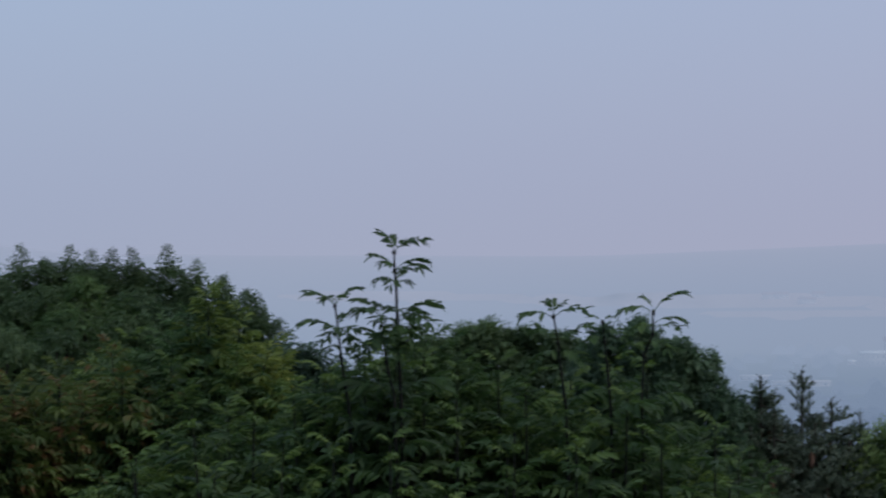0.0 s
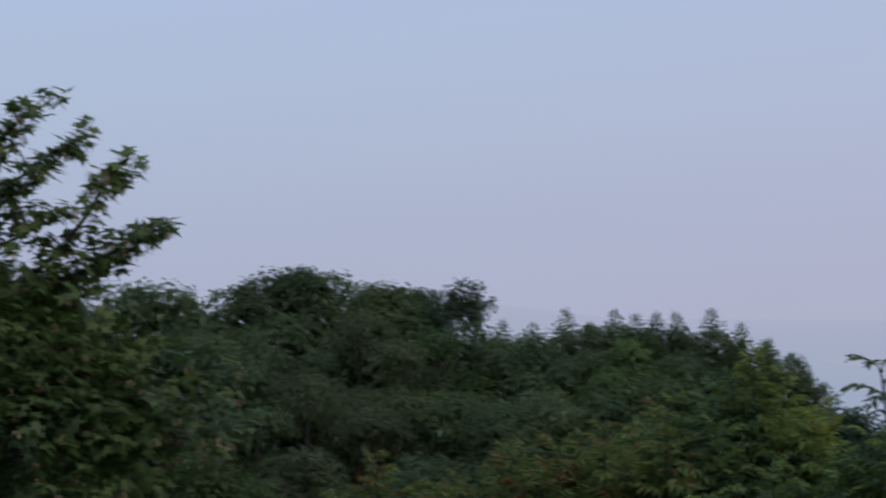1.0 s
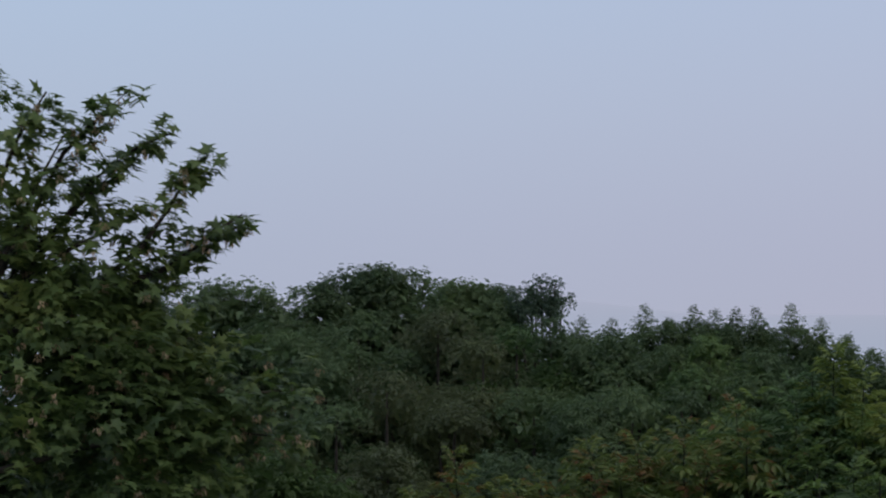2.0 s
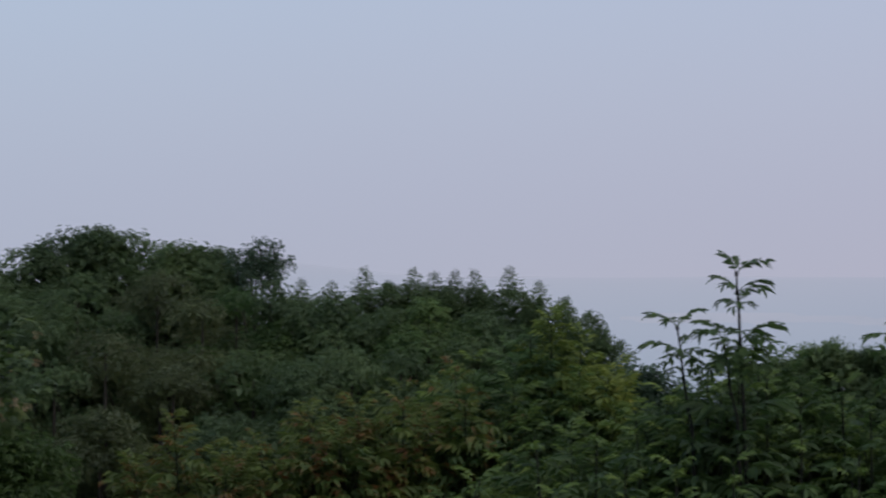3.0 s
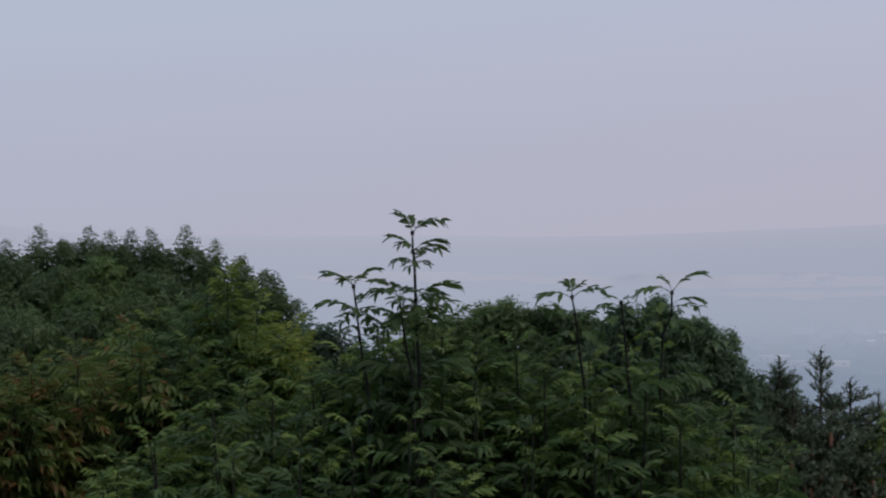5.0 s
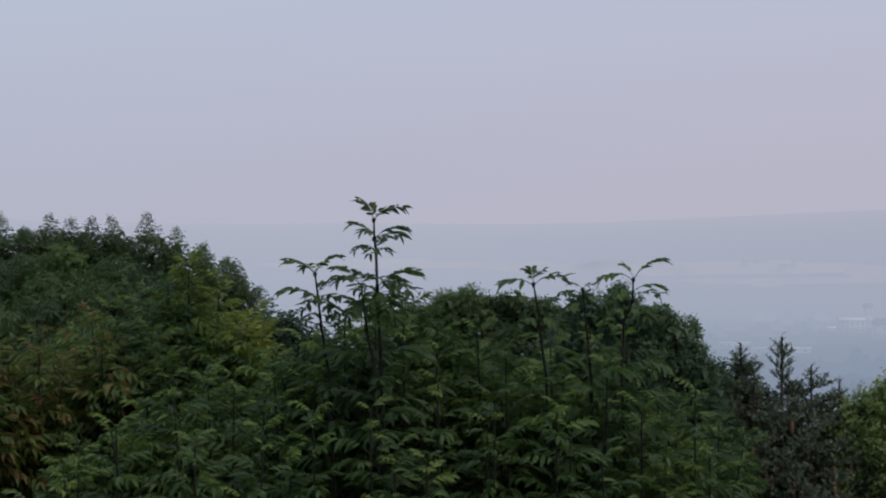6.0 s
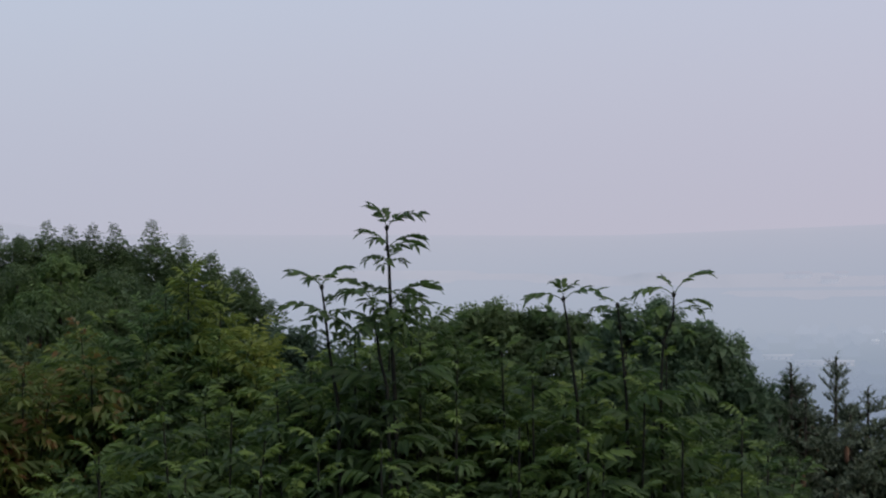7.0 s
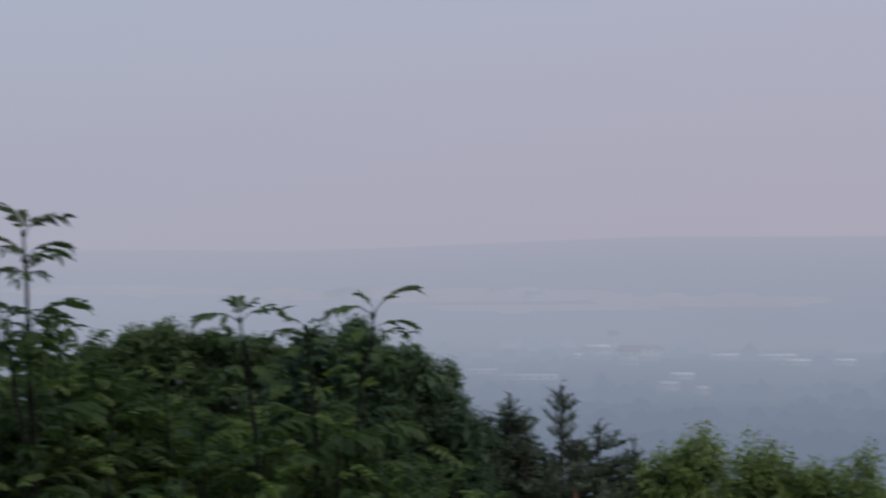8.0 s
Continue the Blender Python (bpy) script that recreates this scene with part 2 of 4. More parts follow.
def plan_origin(parent):
    """From the plan's coordinates to those of a thing."""
    return Matrix.Translation(-(EYE_POINT + (parent.location - EYE_POINT) / parent.scale.x))


def part(name, me, parent, label=""):
    """A mesh in the plan's coordinates, hung under its thing."""
    ob = new(name, me)
    ob.parent = parent
    ob.matrix_parent_inverse = plan_origin(parent)
    return tagged(ob, label)


def join(pieces):
    vs, fs, k = [], [], 0
    for v, f in pieces:
        vs.append(v)
        fs.append(np.asarray(f) + k)
        k += len(v)
    return np.concatenate(vs), np.concatenate(fs)


def tube(points, radii, sides=6):
    """A tapering tube along points: trunks, limbs, stems and twigs."""
    pts = [Vector(p) for p in points]
    v, f = [], []
    for i, p in enumerate(pts):
        d = (pts[min(i + 1, len(pts) - 1)] - pts[max(i - 1, 0)]).normalized()
        a = d.orthogonal().normalized()
        b = d.cross(a)
        for s in range(sides):
            q = 2 * math.pi * s / sides
            v.append(p + (a * math.cos(q) + b * math.sin(q)) * radii[i])
    for i in range(len(pts) - 1):
        for s in range(sides):
            a, b, c, d = i * sides + s, i * sides + (s + 1) % sides, (i + 1) * sides + s, (i + 1) * sides + (s + 1) % sides
            f += [(a, b, d), (a, d, c)]
    v.append(pts[-1])
    top = (len(pts) - 1) * sides
    f += [(top + s, top + (s + 1) % sides, len(v) - 1) for s in range(sides)]
    return np.array([tuple(q) for q in v]), np.array(f)


def basis(x, up):
    """Columns: along x, sideways, and upward as near to up as can be."""
    x = np.asarray(x, float) / np.linalg.norm(x)
    y = np.cross(up, x)
    y /= max(np.linalg.norm(y), 1e-6)
    return np.stack([x, y, np.cross(x, y)], 1)


def leaflet(length, width, droop=0.1, fine=True):
    """A pointed leaf blade along +x, folded along its midrib."""
    h = width * 0.22
    if not fine:
        v = np.array([(0, 0, 0), (0.45 * length, width / 2, h), (length, 0, -droop * length), (0.45 * length, -width / 2, h)])
        return v, np.array([(0, 2, 1), (0, 3, 2)])
    d = droop * length
    v = np.array([(0, 0, 0), (0.28 * length, width * 0.42, h), (0.28 * length, 0, 0), (0.28 * length, -width * 0.42, h),
                  (0.62 * length, width * 0.42, h - d * 0.35), (0.62 * length, 0, -d * 0.35), (0.62 * length, -width * 0.42, h - d * 0.35), (length, 0, -d)])
    return v, np.array([(0, 2, 1), (0, 3, 2), (1, 2, 5), (1, 5, 4), (2, 3, 6), (2, 6, 5), (4, 5, 7), (5, 6, 7)])


def moved(piece, rot, at):
    return piece[0] @ np.asarray(rot).T + np.asarray(at), piece[1]


def compound_leaf(rng, pairs=4, arch=0.16, sag=38, fine=True, bare=0.26, blade=0.34, limp=1.0, broad=0.31):
    """A pinnate leaf from (0,0,0) to (1,0,0): a bowed stalk, opposite leaflets that hang a little, and one at the tip."""
    def along(t):
        return np.array((t, 0, arch * 4 * t * (1 - t) * (1.15 - 0.3 * t)))
    out = []
    if fine:
        line = [along(t) for t in np.linspace(0, 0.8, 5)]
        out.append(tube(line, [0.014, 0.011, 0.009, 0.007, 0.004], 3))
    for i in range(pairs):
        t = bare + (0.78 - bare) * i / max(pairs - 1, 1)
        size = blade * (0.72 + 0.5 * math.sin(math.pi * (i + 0.7) / (pairs + 0.6)))
        for side in (1, -1):
            a = radians(rng.uniform(36, 58))
            down = radians(sag + rng.uniform(-16, 16))
            x = np.array((math.cos(a) * math.cos(down), side * math.sin(a) * math.cos(down), -math.sin(down) * 0.9))
            out.append(moved(leaflet(size * rng.uniform(0.85, 1.1), size * broad, rng.uniform(0.15, 0.45) * limp, fine), basis(x, (rng.uniform(-0.3, 0.3), side * 0.25 + rng.uniform(-0.4, 0.4), 1)), along(t)))
    out.append(moved(leaflet(blade * 0.9, blade * 0.31, 0.3, fine), basis(along(0.82) - along(0.72) + (0, 0, -0.02), (0, 0, 1)), along(0.78)))
    return join(out)


def far_tuft(rng, pairs=2):
    """A lighter ash shoot for the trees of the wood."""
    out = []
    for level, (z, lift, size) in enumerate(((-0.15, 0.0, 0.62), (0.05, 0.35, 0.55))):
        spin = rng.uniform(0, math.pi)
        for k in range(3 - level):
            a = spin + (2.1 + level) * k + rng.uniform(-0.4, 0.4)
            up = lift + rng.uniform(-0.2, 0.2)
            x = np.array((math.cos(a) * math.cos(up), math.sin(a) * math.cos(up), math.sin(up)))
            out.append(moved(compound_leaf(rng, pairs, 0.14, 14, False, 0.35, 0.42 if pairs == 2 else 0.36), basis(x, (0, 0, 1)) * size * rng.uniform(0.85, 1.15), (0, 0, z)))
    return join(out)


def simple_tuft(rng, n=14, size=0.34, wide=0.55):
    """A twig end with plain oval leaves all round, about one unit wide."""
    out = [tube([(0, 0, -0.5), (0, 0, 0.3)], [0.018, 0.006], 3)] if size > 0.2 else []
    for i in range(n):
        a, up = rng.uniform(0, 2 * math.pi), rng.uniform(-0.5, 0.9)
        x = np.array((math.cos(a) * math.cos(up), math.sin(a) * math.cos(up), math.sin(up)))
        at = np.array((0, 0, rng.uniform(-0.45, 0.3))) + x * rng.uniform(0.02, 0.25)
        out.append(moved(leaflet(size * rng.uniform(0.7, 1.2), size * wide, rng.uniform(0, 0.35), False), basis(x + (0, 0, -0.35), (rng.uniform(-.3, .3), rng.uniform(-.3, .3), 1)), at))
    return join(out)


def maple_blade(size):
    """A five-lobed maple leaf along +x, cupped a little."""
    rim = [(0.0, 0.05), (-0.14, 0.38), (0.20, 0.21), (0.40, 0.72), (0.50, 0.20), (1.08, 0.0)]
    pts = [(0.38, 0.0, 0.03)] + [(x, y, -0.12 * abs(y) - 0.1 * x * x) for x, y in rim] + [(x, -y, -0.12 * abs(y) - 0.1 * x * x) for x, y in rim[-2::-1]]
    n = len(pts) - 1
    return np.array(pts) * size, np.array([(0, 1 + (i + 1) % n, 1 + i) for i in range(n)])


def maple_tuft(rng):
    out = [tube([(0, 0, -0.5), (0, 0, 0.2)], [0.022, 0.008], 3)]
    for i in range(7):
        a, up = rng.uniform(0, 2 * math.pi), rng.uniform(-0.1, 0.8)
        x = np.array((math.cos(a) * math.cos(up), math.sin(a) * math.cos(up), math.sin(up)))
        z = np.array((0, 0, rng.uniform(-0.4, 0.15)))
        stalk = rng.uniform(0.12, 0.3)
        out.append(moved(leaflet(stalk, 0.016, 0.0, False), basis(x, (0, 0, 1)), z))
        out.append(moved(maple_blade(rng.uniform(0.40, 0.60)), basis(x * (1, 1, 0.2) + (0, 0, -rng.uniform(0.0, 0.5)), (0, 0, 1)), z + x * stalk))
    return join(out)


def key_bunch(rng):
    """Hanging bunch of winged maple seeds."""
    out = []
    for i in range(9):
        a = rng.uniform(0, 2 * math.pi)
        x = np.array((math.cos(a) * 0.7, math.sin(a) * 0.7, -0.6))
        out.append(moved(leaflet(rng.uniform(0.3, 0.45), 0.14, 0.2, False), basis(x, (0, 0, 1)), (rng.uniform(-.2, .2), rng.uniform(-.2, .2), rng.uniform(-.4, .1))))
    return join(out)


def scatter(rng, templates, places, ups, sizes):
    """All copies of the templates joined: turned to stand along ups, spun at random, scaled."""
    out_v, out_f, k = [], [], 0
    pick = rng.integers(0, len(templates), len(places))
    for p, u, s, which in zip(places, ups, sizes, pick):
        v, f = templates[which]
        u = u / np.linalg.norm(u)
        side = np.cross(u, (0.31, 0.95, 0.05))
        side /= np.linalg.norm(side)
        q = rng.uniform(0, 2 * math.pi)
        a = side * math.cos(q) + np.cross(u, side) * math.sin(q)
        m = np.stack([a, np.cross(u, a), u], 1) * s
        out_v.append(v @ m.T + p)
        out_f.append(f + k)
        k += len(v)
    return np.concatenate(out_v), np.concatenate(out_f)


def clump_points(rng, clumps, under=False):
    """Places and outward ways on the shells of round clumps (centre, radii, how many)."""
    places, ups = [], []
    for centre, radii, n in clumps:
        d = rng.normal(size=(n, 3))
        d[:, 2] = (d[:, 2] if under else np.where(d[:, 2] < -0.35, -d[:, 2], d[:, 2])) + 0.35
        d /= np.linalg.norm(d, axis=1)[:, None]
        r = rng.uniform(0.72, 1.04, (n, 1))
        places.append(np.asarray(centre) + d * r * np.asarray(radii))
        ups.append(d * 0.75 + (0, 0, 0.75) + rng.normal(scale=0.22, size=(n, 3)))
    return np.concatenate(places), np.concatenate(ups)


def inner_leaves(rng, clumps, size):
    """The shaded leaves inside a crown, which close the view through it."""
    out = []
    for centre, radii, n in clumps:
        for i in range(int(n * 1.5)):
            d = rng.normal(size=3)
            d /= np.linalg.norm(d)
            at = np.asarray(centre) + d * np.asarray(radii) * rng.uniform(0.35, 0.8)
            out.append(moved(leaflet(size * rng.uniform(0.7, 1.2), size * 0.6, 0.2, False), basis(rng.normal(size=3), (0.1, 0.2, 1)), at))
    return join(out)


# ---- the ground: one sheet, from the lookout down the slope and over the valley to the far ridge ----
def smooth(a, b, x):
    t = min(max((x - a) / (b - a), 0.0), 1.0)
    return t * t * (3 - 2 * t)


def ground_height(x, y):
    r, b = math.hypot(x, y), math.degrees(math.atan2(x, y))
    east = smooth(-9, 1, b) if b < 90 else 1 - smooth(90, 150, b)
    steep = 0.13 + 0.25 * east
    if abs(b) > 100:
        steep *= 1 - 0.8 * smooth(100, 150, abs(b))
    near = -steep * max(min(r, 70) - 5.5, 0)
    near += 0.25 * noise.noise(Vector((x * 0.12, y * 0.12, 0))) * smooth(4, 14, r)
    floor = -98 + 5 * noise.noise(Vector((x * 0.0016, y * 0.0016, 3)))
    z = near + (floor - near) * smooth(45, 1150, r)
    crest = 1.6 + 4700 * math.tan(radians(0.08 + 0.26 * smooth(2.0, 9.5, b) + 0.30 * (1 - smooth(-9.6, -6.0, b)) + 0.02 * noise.noise(Vector((b * 0.35, 2, 0))) + 0.006 * noise.noise(Vector((b * 4, 7, 0)))))
    return z + (crest - z) * smooth(3650, 4700, r) ** 1.35


rings = [0.0, 1.5, 3, 4.5, 6, 8, 10, 12, 14, 16, 18, 20, 23, 26, 30, 34, 38, 44, 52, 64, 80, 110, 150, 220, 330, 500, 750, 1000, 1200, 1400, 1600, 1800, 2000, 2200, 2400, 2600, 2800, 3000, 3200, 3400, 3650, 3800, 3950, 4100, 4250, 4400, 4550, 4700, 4850]
bearings = sorted(set([round(-24 + 0.5 * i, 2) for i in range(97)] + list(range(-180, 180, 6))))
gv, gf = [(0.0, 0.0, 0.0)], []
for r in rings[1:]:
    for b in bearings:
        x, y = r * math.sin(radians(b)), r * math.cos(radians(b))
        gv.append((x, y, ground_height(x, y)))
nb = len(bearings)
for j in range(nb):
    gf.append((0, 1 + (j + 1) % nb, 1 + j))
for i in range(len(rings) - 2):
    for j in range(nb):
        a, b, c, d = 1 + i * nb + j, 1 + i * nb + (j + 1) % nb, 1 + (i + 1) * nb + j, 1 + (i + 1) * nb + (j + 1) % nb
        gf += [(a, b, d), (a, d, c)]
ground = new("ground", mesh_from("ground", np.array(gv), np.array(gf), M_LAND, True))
tagged(ground, "green hillside falling to a hazy valley and a far ridge", "ground", kind="structure")


def foot(p, sink=0.05):
    k = depth_factor(p[0], p[1])
    return Vector((p[0], p[1], EYE + (ground_height(p[0] * k, p[1] * k) - sink - EYE) / k))


# ---- trees ----
def leafy_tree(name, label, top, radii, clump_n, tufts, size, templates, mat, seed, group="", lean=(0, 0), clump_r=0.5, inner=0.16, category="tree", trunk_r=0.07, lumps=None, spire=0.0, flat=0.9):
    """A tree or tall shrub: trunk, limbs up into the crown, and a crown of uneven clumps. top: the highest place of the crown."""
    rng = np.random.default_rng(seed)
    top = np.asarray(top, float)
    radii = np.asarray(radii, float)
    centre = top - (0, 0, radii[2] + 0.3 * spire)
    base = foot(centre + np.array((lean[0], lean[1], 0)))
    tree = thing(name, base, label, category, group)
    clumps = []
    if lumps is None:
        d = rng.normal(size=(clump_n, 3))
        d[:, 2] = np.abs(d[:, 2]) * 1.1 - 0.55
        d /= np.linalg.norm(d, axis=1)[:, None]
        d[0] = (0, 0, 1)
        for k in range(clump_n):
            r = clump_r * rng.uniform(0.75, 1.2) * radii
            clumps.append((centre + d[k] * (radii - r * (0.95, 0.95, flat)), r * (1, 1, flat), max(int(tufts / clump_n), 4)))
    else:
        tips = []
        for at, r in lumps:
            for k in range(5 if r >= 0.12 else 0):
                d = rng.normal(size=3) + (0, -0.3, 0.5)
                d /= np.linalg.norm(d)
                tips.append((np.asarray(at) + d * r * 0.88, r * rng.uniform(0.26, 0.46)))
        lumps = [(at, r * (0.94 if r >= 0.12 else 1.0)) for at, r in lumps] + tips
        total = sum(q[1] ** 2 for q in lumps)
        for at, r in lumps:
            clumps.append((np.asarray(at), np.array((r, r * 1.1, r)), max(int(tufts * r * r / total), 5)))
    # trunk and limbs
    fork = Vector(base).lerp(Vector(centre), 0.6)
    mid = Vector(base).lerp(fork, 0.5) + Vector((rng.uniform(-.1, .1), rng.uniform(-.1, .1), 0))
    part("trunk", mesh_from("trunk", *tube([base, mid, fork, centre], [trunk_r * 1.25, trunk_r, trunk_r * 0.8, trunk_r * 0.4], 7), M_BARK, True), tree)
    def leaves_of(some):
        places, ups = clump_points(rng, some, lumps is not None)
        return join([scatter(rng, templates, places, ups, size * rng.uniform(0.75, 1.25, len(places))), inner_leaves(rng, some, inner)])
    for k, (c, r, n) in enumerate(clumps[:7]):
        c = Vector(c)
        bend = fork.lerp(c, 0.5) + Vector((0, 0, 0.12 * (c - fork).length))
        limb = part("limb", mesh_from("limb", *tube([fork, bend, c], [trunk_r * 0.5, trunk_r * 0.32, trunk_r * 0.1], 5), M_BARK, True), tree)
        spray_ob = new("foliage", mesh_from("foliage", *leaves_of([clumps[k]]), mat))
        spray_ob.parent = limb
    rest = [leaves_of(clumps[7:])] if len(clumps) > 7 else []
    for k in range(4 if spire else 0):
        # leading shoots that stand up from the crown
        pl, up, sz = [], [], []
        off = np.array((0, 0, 0)) if k == 0 else np.array((rng.uniform(-1, 1) * radii[0] * 0.8, rng.uniform(-1, 1) * radii[1] * 0.8, -rng.uniform(0.5, 1.0) * spire))
        tall = spire * (1.0 if k == 0 else rng.uniform(0.5, 0.9))
        for j in range(26):
            t = (j / 25) ** 0.8
            wide = (1 - t) * 0.16 + 0.01
            pl.append(top + off + (rng.uniform(-wide, wide), rng.uniform(-wide, wide), tall * (t - 1.0) + 0.04))
            up.append(rng.normal(scale=0.15, size=3) + (0, 0, 1))
            sz.append(0.16 - 0.085 * t)
        rest.append(scatter(rng, templates, pl, up, sz))
    if rest:
        part("crown", mesh_from("crown", *join(rest), mat), tree)
    return tree


def feathery_shrub(label, top, rx, mat, tip_mat, seed, shoots=8, leaf=0.19, drop=1.15):
    """A shrub of upright shoots, each ringed with pinnate leaves: raised at the tip, level and larger below."""
    rng = np.random.default_rng(seed)
    top = Vector(top)
    base = foot(top + Vector((rng.uniform(-0.1, 0.1), 0.15, 0)))
    tree = thing("shrub", base, label, "shrub", "shrubs of the thicket")
    for s in range(shoots):
        side = rng.uniform(-1, 1)
        tip = top if s == 0 else top + Vector((rx * 1.5 * side, rng.uniform(-0.35, 0.35), -0.04 - 0.28 * abs(side) * rng.uniform(0.4, 1.3) - rng.uniform(0, 0.16)))
        low = tip + Vector(((top.x - tip.x) * 0.75 + rng.uniform(-0.08, 0.08), (top.y - tip.y) * 0.6, -0.9))
        name = "trunk" if s == 0 else "stem"
        stem = part(name, mesh_from(name, *tube([tip, low, base], [0.003, 0.008, 0.02], 5), M_STEM, True), tree)
        old, young, z, k = [], [], 0.0, rng.uniform(0, 6)
        while z < drop:
            p = np.array(tip.lerp(low, min(z / max((tip - low).length, 0.1), 1)))
            for turn in (0, 2.2, 4.1):
                a = k + turn + rng.uniform(-0.5, 0.5)
                size = leaf * min(0.6 + z * 2.0, 1.15) * rng.uniform(0.6, 1.4)
                lift = max(0.75 - z * 2.2, 0.05) + rng.uniform(-0.25, 0.2)
                x = np.array((math.cos(a) * math.cos(lift), math.sin(a) * math.cos(lift), math.sin(lift)))
                piece = moved(FROND[rng.integers(0, len(FROND))], basis(x, (rng.uniform(-0.3, 0.3), rng.uniform(-0.4, 0.2), 1)) * size, p)
                (young if z < 0.13 and rng.uniform() < 0.8 else old).append(piece)
            k += 1.1
            z += rng.uniform(0.05, 0.085) if z < 0.7 else 0.11
        for name, pieces, m in (("foliage", old, mat), ("young_leaves", young, tip_mat)):
            if pieces:
                ob = new(name, mesh_from(name, *join(pieces), m))
                ob.parent = stem
    return tree


master = np.random.default_rng(7)
FROND = [compound_leaf(np.random.default_rng(60 + i), 4 + i % 2, 0.16 + 0.03 * (i % 4), 6 + 3 * i, False, 0.22, 0.36) for i in range(7)]
FAR_TUFTS = [far_tuft(master) for i in range(8)]
MID_TUFTS = [far_tuft(master, 3) for i in range(8)]
OVAL_TUFTS = [simple_tuft(master, 16, 0.30, 0.5) for i in range(6)]
ROUND_TUFTS = [simple_tuft(master, 28, 0.165, 0.65) for i in range(6)]
MAPLE_TUFTS = [maple_tuft(master) for i in range(7)]
KEY_BUNCHES = [key_bunch(master) for i in range(4)]

# the wood on the rise: broad crowns first, then the pointed young ashes along its skyline
BROAD = "tall ash with a dense dark green crown in the hillside wood"
for i, (b, h, far, rx, rz) in enumerate([
        (-14.92, 0.77, 33, 0.62, 1.5), (-13.75, 0.68, 34, 0.5, 1.5), (-13.03, 1.03, 35, 0.42, 1.7), (-12.47, 0.99, 34.5, 0.35, 1.5),
        (-11.90, 0.96, 35, 0.45, 1.7), (-11.19, 0.76, 34, 0.35, 1.5), (-10.57, 0.72, 34.5, 0.5, 1.6), (-15.88, 0.68, 33, 0.6, 1.5),
        (-16.89, 0.69, 33, 0.7, 1.6), (-18.00, 0.84, 34, 0.8, 1.7), (-15.39, 0.73, 33.4, 0.4, 1.4), (-14.54, 0.58, 33.2, 0.36, 1.4), (-13.39, 0.84, 34.4, 0.34, 1.4), (-12.19, 0.93, 34.2, 0.34, 1.4), (-10.86, 0.72, 34.2, 0.34, 1.4), (-10.29, 0.64, 34, 0.32, 1.4)]):
    leafy_tree("ash_tree", BROAD, sight(b, h, far), (rx * 1.5, rx * 1.6, rz * 0.8), 15, 330, 0.178, FAR_TUFTS, M_ASH_FAR, 100 + i, "trees of the hillside wood", trunk_r=0.09, clump_r=0.42, flat=0.7)
leafy_tree("ash_tree", "airy dark ash crown standing up from the wood's skyline", sight(-9.44, 0.76, 33), (0.4, 0.4, 0.9), 9, 190, 0.13, FAR_TUFTS, M_DARK, 131, "trees of the hillside wood", inner=0.05,
           lumps=[(sight(b, h, 33), r) for b, h, r in [(-9.98, 0.43, 0.09), (-9.73, 0.53, 0.07), (-9.52, 0.66, 0.075), (-9.26, 0.64, 0.08), (-9.34, 0.41, 0.10), (-9.63, 0.29, 0.13), (-9.13, 0.31, 0.06), (-8.98, 0.39, 0.035), (-9.37, 0.11, 0.14), (-9.80, 0.11, 0.14)]])
# crowns that close the wood behind its pointed edge
for i, (b, h, rx) in enumerate([(-8.52, -0.21, 0.5), (-7.70, -0.17, 0.5), (-6.88, -0.17, 0.5), (-6.06, -0.15, 0.5), (-5.34, -0.17, 0.5), (-4.73, -0.38, 0.45), (-4.17, -0.56, 0.4), (-3.71, -0.82, 0.36)]):
    leafy_tree("ash_tree", BROAD, sight(b, h, 35.5), (rx, rx, 1.0), 10, 180, 0.20, FAR_TUFTS, M_ASH_FAR, 740 + i, "trees of the hillside wood", trunk_r=0.08)
for i, (b, h, far, rx, rz) in enumerate([
        (-10.06, 0.58, 34.5, 0.4, 1.4), (-8.78, 0.01, 33.5, 0.4, 1.4), (-8.23, -0.02, 34, 0.4, 1.4), (-7.65, 0.23, 34, 0.34, 1.5), (-7.18, -0.10, 34, 0.3, 1.4), (-6.75, 0.22, 33.5, 0.26, 1.4), (-6.36, 0.14, 33.8, 0.22, 1.4), (-6.01, 0.16, 34, 0.20, 1.4),
        (-5.65, 0.17, 34.2, 0.22, 1.5), (-5.00, 0.23, 34, 0.24, 1.6), (-4.46, -0.03, 33.6, 0.26, 1.5), (-3.96, -0.31, 33.4, 0.26, 1.4), (-3.41, -0.63, 33, 0.26, 1.3), (-3.05, -1.13, 32.6, 0.28, 1.2)]):
    leafy_tree("ash_tree", "slender pointed young ash on the edge of the hillside wood", sight(b, h - 0.03, far), (rx * 1.25, rx * 1.4, rz), 9, 260, 0.165, FAR_TUFTS, M_ASH_FAR, 140 + i, "trees of the hillside wood", clump_r=0.42, trunk_r=0.06, spire=0.30)

